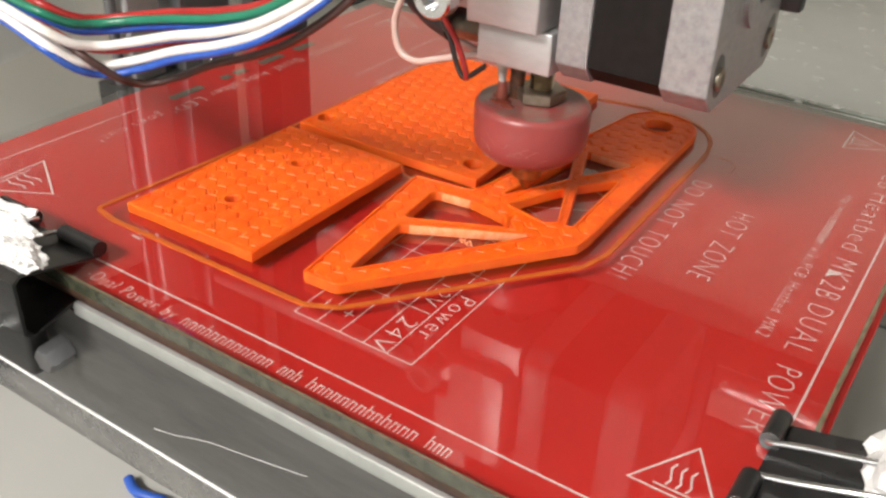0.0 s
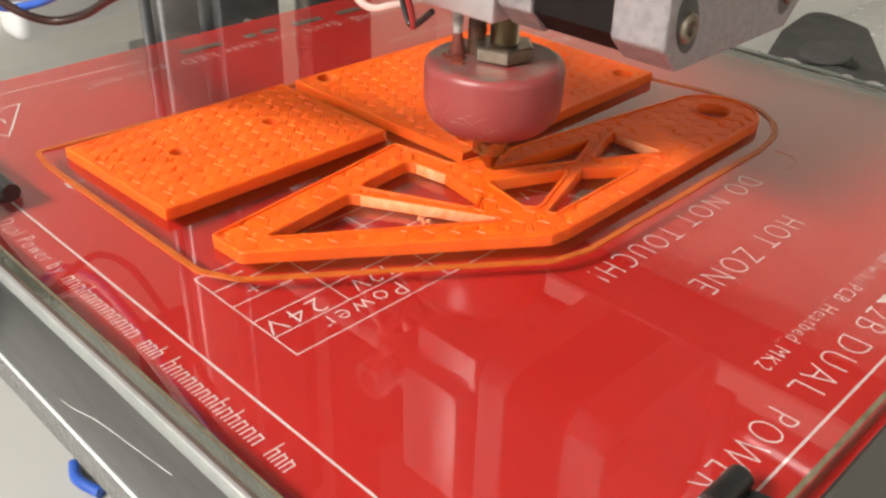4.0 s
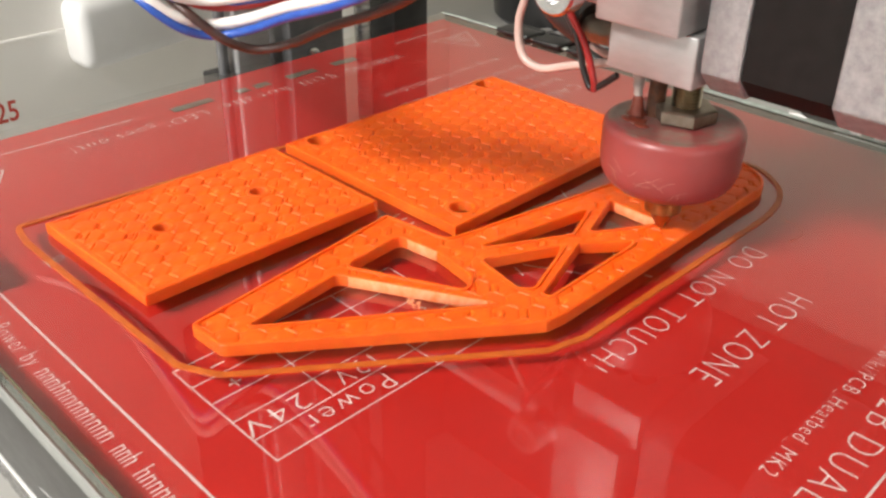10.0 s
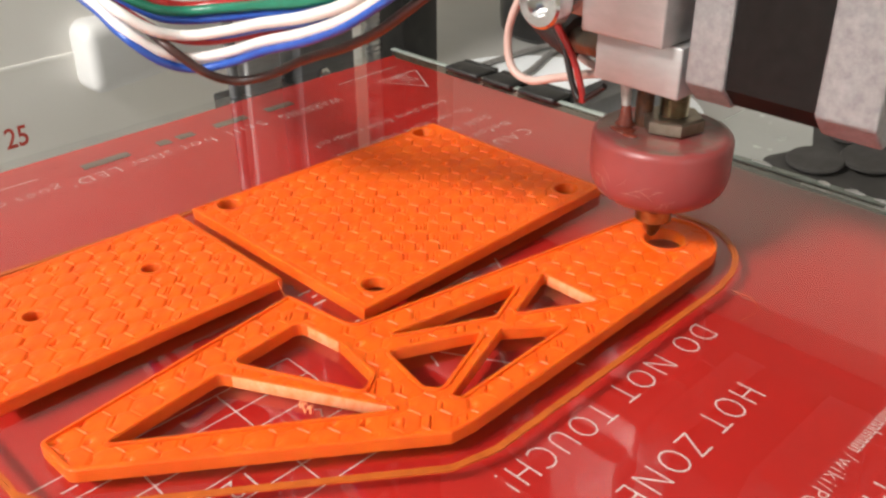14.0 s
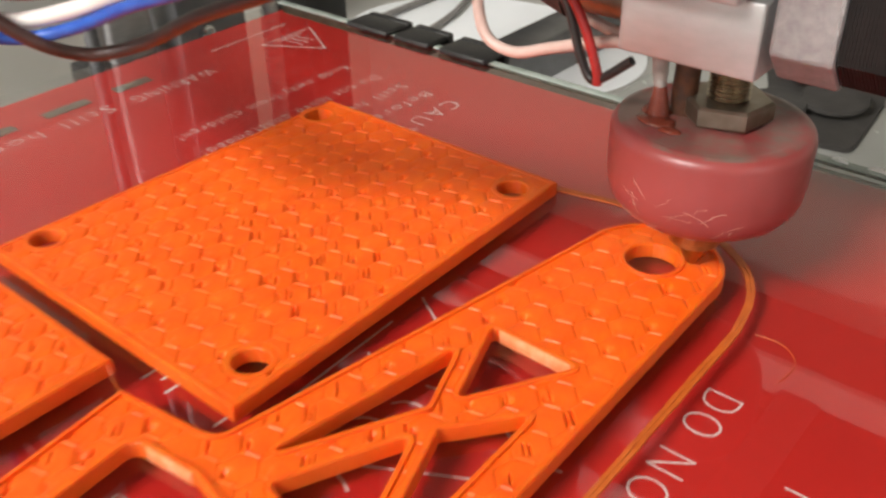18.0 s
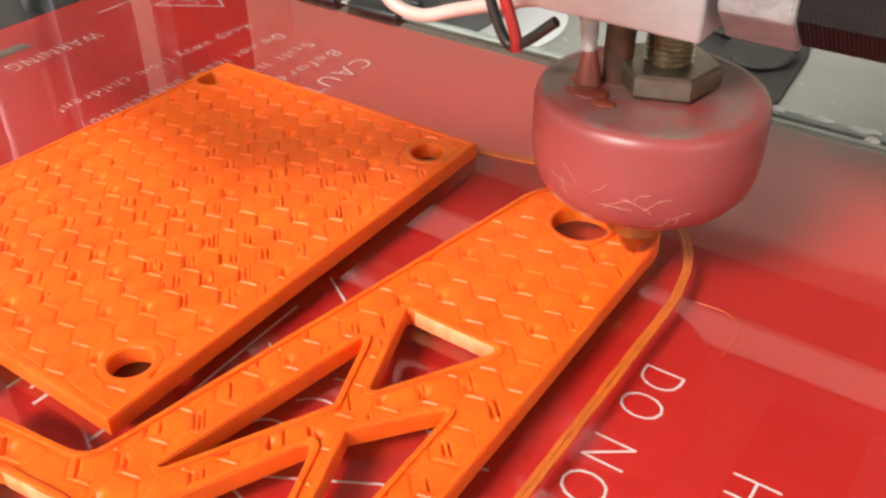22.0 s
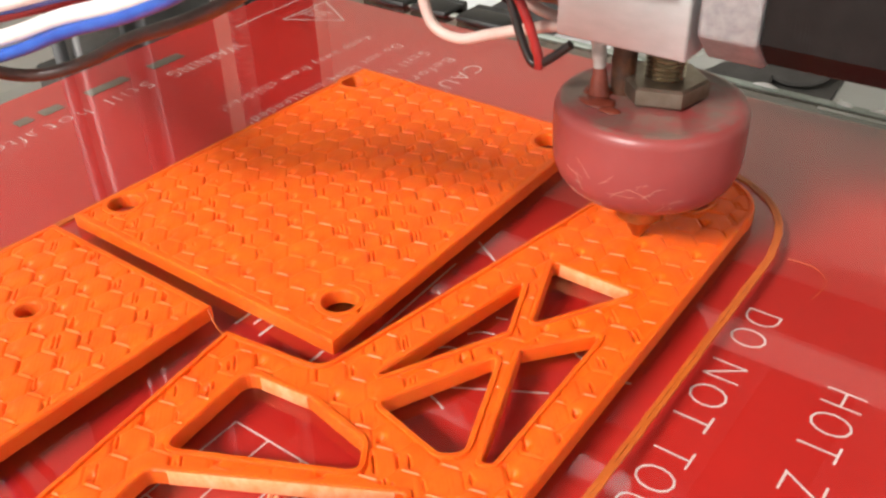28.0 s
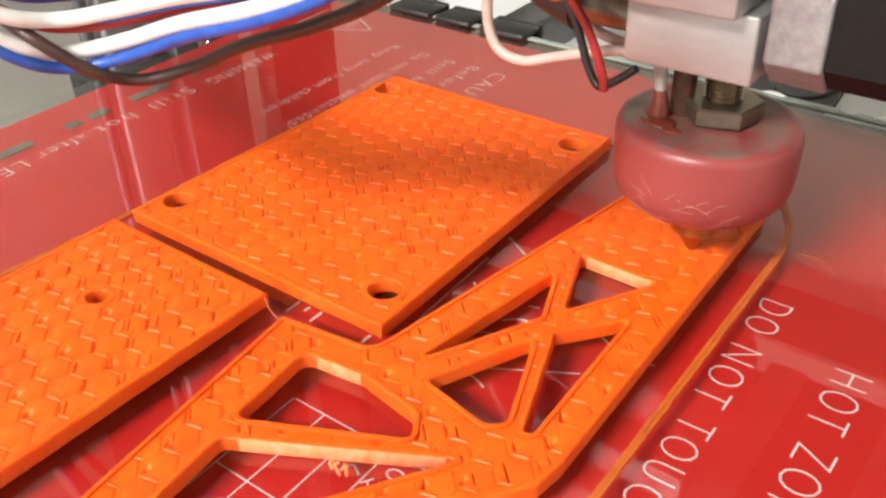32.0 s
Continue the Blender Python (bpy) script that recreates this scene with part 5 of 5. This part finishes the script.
# tall body with a sloping shoulder towards the handle side
_side = rounded([(-190, DESK_Z), (175, DESK_Z), (175, 42), (118, 106), (48, 196), (46, 330), (-190, 330)], [14, 14, 20, 20, 20, 24, 24], 5)
_bm = bmesh.new()
_rings = [[_bm.verts.new((x, y, z)) for y, z in _side] for x in (-470, -260)]
for k in range(len(_side)):
    _bm.faces.new((_rings[0][k - 1], _rings[0][k], _rings[1][k], _rings[1][k - 1]))
_caps = [_bm.faces.new(r) for r in _rings]
bmesh.ops.recalc_face_normals(_bm, faces=_bm.faces)
bmesh.ops.bevel(_bm, geom=[e for c in _caps for e in c.edges], offset=9.0, segments=3, affect="EDGES", profile=0.5)
part("body", smooth(_bm), M_JUG, jug)
_bm = box(-280, 13, -41, -244, 88, -11, 6.0, seg=4)
for _v in _bm.verts:
    _v.co.x -= 0.2 * (_v.co.y - 13)
part("grip", _bm, M_JUGLIGHT, jug, "paler moulded grip")
part("moulded_rib", box(-262, -180, -26, -259.4, 165, -24, 0.25), M_JUG, jug)
part("marking", moved(lettering("25", 9.4, 8.6, 0, 0, 0, 0, 0.012), Matrix.Translation((-259.8, -22.4, -57.5)) @ Matrix.Rotation(radians(90), 4, "Z") @ Matrix.Rotation(radians(90), 4, "X")), M_REDINK, jug, "red number printed on the canister")
part("marking", box(-260.2, -34, -54.4, -259.7, -26.4, -52.6), M_REDINK, jug)

drum = thing("black_drum", "glossy black plastic drum standing behind the card", "drum")
part("body", lathe([(0, 0), (42, 0), (45, 3), (46, 12), (46, 120), (43, 124), (0, 124)], 56, centre=(-262, 352, DESK_Z)), M_BLACKENAMEL, drum)
part("band", lathe([(46.2, 0), (47.4, 0.6), (47.4, 9.4), (46.2, 10)], 56, centre=(-262, 352, DESK_Z + 30)), M_BLACK, drum)
pad = thing("white_card", "oval white card lying on the desk behind the printer", "card")
part("sheet", moved(lathe([(0, 0), (62, 0), (62.4, 0.4), (62, 0.8), (0, 0.8)], 64), Matrix.Translation((-182, 247, DESK_Z)) @ Matrix.Diagonal((1.3, 1.0, 1.0, 1.0))), M_DISC, pad)
for x0, x1, x2 in ((-244, -245, -243), (-204, -218, -232)):
    cable = thing("cable", "thin grey cable crossing the white card", "cable", "cables behind the printer")
    part("sheath", sweep([(x0, 196, DESK_Z + 2.8), (x0 + 0.4 * (x1 - x0), 224, DESK_Z + 2.8), (x1, 262, DESK_Z + 2.8), (x2, 302, DESK_Z + 2.8), (x2 + 8, 326, DESK_Z + 2.8)], 1.8, 10), M_CABLE, cable)
# shade over the desk's rear, put in as a darker grey sheet
mat = thing("desk_shade", "darker grey sheet standing in for shade on the desk", "mat")
part("sheet", box(-98, 140, DESK_Z, 420, 640, DESK_Z + 2.0, 0.6), M_DESKSHADE, mat)
pile = thing("dark_cloth", "flat dark grey cloth lying on the desk", "cloth")
_loop = rounded([(-58, 238), (-37, 226), (1, 231), (-3, 280), (-13, 326), (-30, 368), (-72, 442), (-112, 452), (-104, 396), (-84, 336), (-62, 300), (-48, 270)], [6, 4, 5, 9, 12, 14, 14, 12, 12, 14, 12, 8], 4)
_bm = bmesh.new()
_low = [_bm.verts.new((x, y, DESK_Z + 2.1)) for x, y in _loop]
_top = [_bm.verts.new((x, y, DESK_Z + 4.0 + 1.2 * noise.noise(Vector((x * 0.05, y * 0.05, 0))))) for x, y in _loop]
_bm.faces.new(_top)
for k in range(len(_loop)):
    _bm.faces.new((_low[k], _low[(k + 1) % len(_loop)], _top[(k + 1) % len(_loop)], _top[k]))
bmesh.ops.triangulate(_bm, faces=[f for f in _bm.faces if len(f.verts) > 4])
part("sheet", _bm, M_DARKCLOTH, pile)
for k, (x, y, r, tip) in enumerate(((-36, 246, 12, 5), (-18, 264, 13, 8), (-36, 284, 11, 4), (-20, 300, 12, 6), (-40, 322, 12, 5), (-58, 352, 13, 7))):
    ring = thing("felt_disc", "dark felt disc lying on the dark cloth", "felt disc", "felt discs on the cloth")
    part("disc", moved(lathe([(0, 0), (r, 0), (r + 0.6, 1.0), (r, 2.0), (0, 2.2)], 36), Matrix.Translation((x, y, DESK_Z + 6.6 + 0.9 * k)) @ Matrix.Rotation(radians(tip), 4, "X")), M_DARKCLOTH, ring)
scrap = thing("blue_wire_end", "short blue wire end lying on the desk", "wire")
part("sheath", sweep([(-42, -66, DESK_Z + 1.5), (-50, -68, DESK_Z + 1.5), (-56, -66, DESK_Z + 1.5)], 1.5, 10), M_BLUEWIRE, scrap)


# ---- what moves ----
def motions():
    carriage = [(t, pose(x / 1000, 0, 0)) for t, x, y in HEAD]
    walk(head, carriage)
    # the bundle swings out and sags as the head runs to the left
    walk(bundle, [(t, pose((x - 1.5 + 0.6 * (x - 40.0)) / 1000, 0, 0.5 * (x - 40.5) / 1000)) for t, x, y in HEAD])
    for ob in BED_THINGS:
        walk(ob, [(t, pose(0, -y / 1000, 0)) for t, x, y in HEAD])
    for ob, x, y, z, turn, tip in CLIPS:
        walk(ob, [(t, pose(x / 1000, (y - by) / 1000, z / 1000, tip, 0, turn)) for t, bx, by in HEAD])


motions()
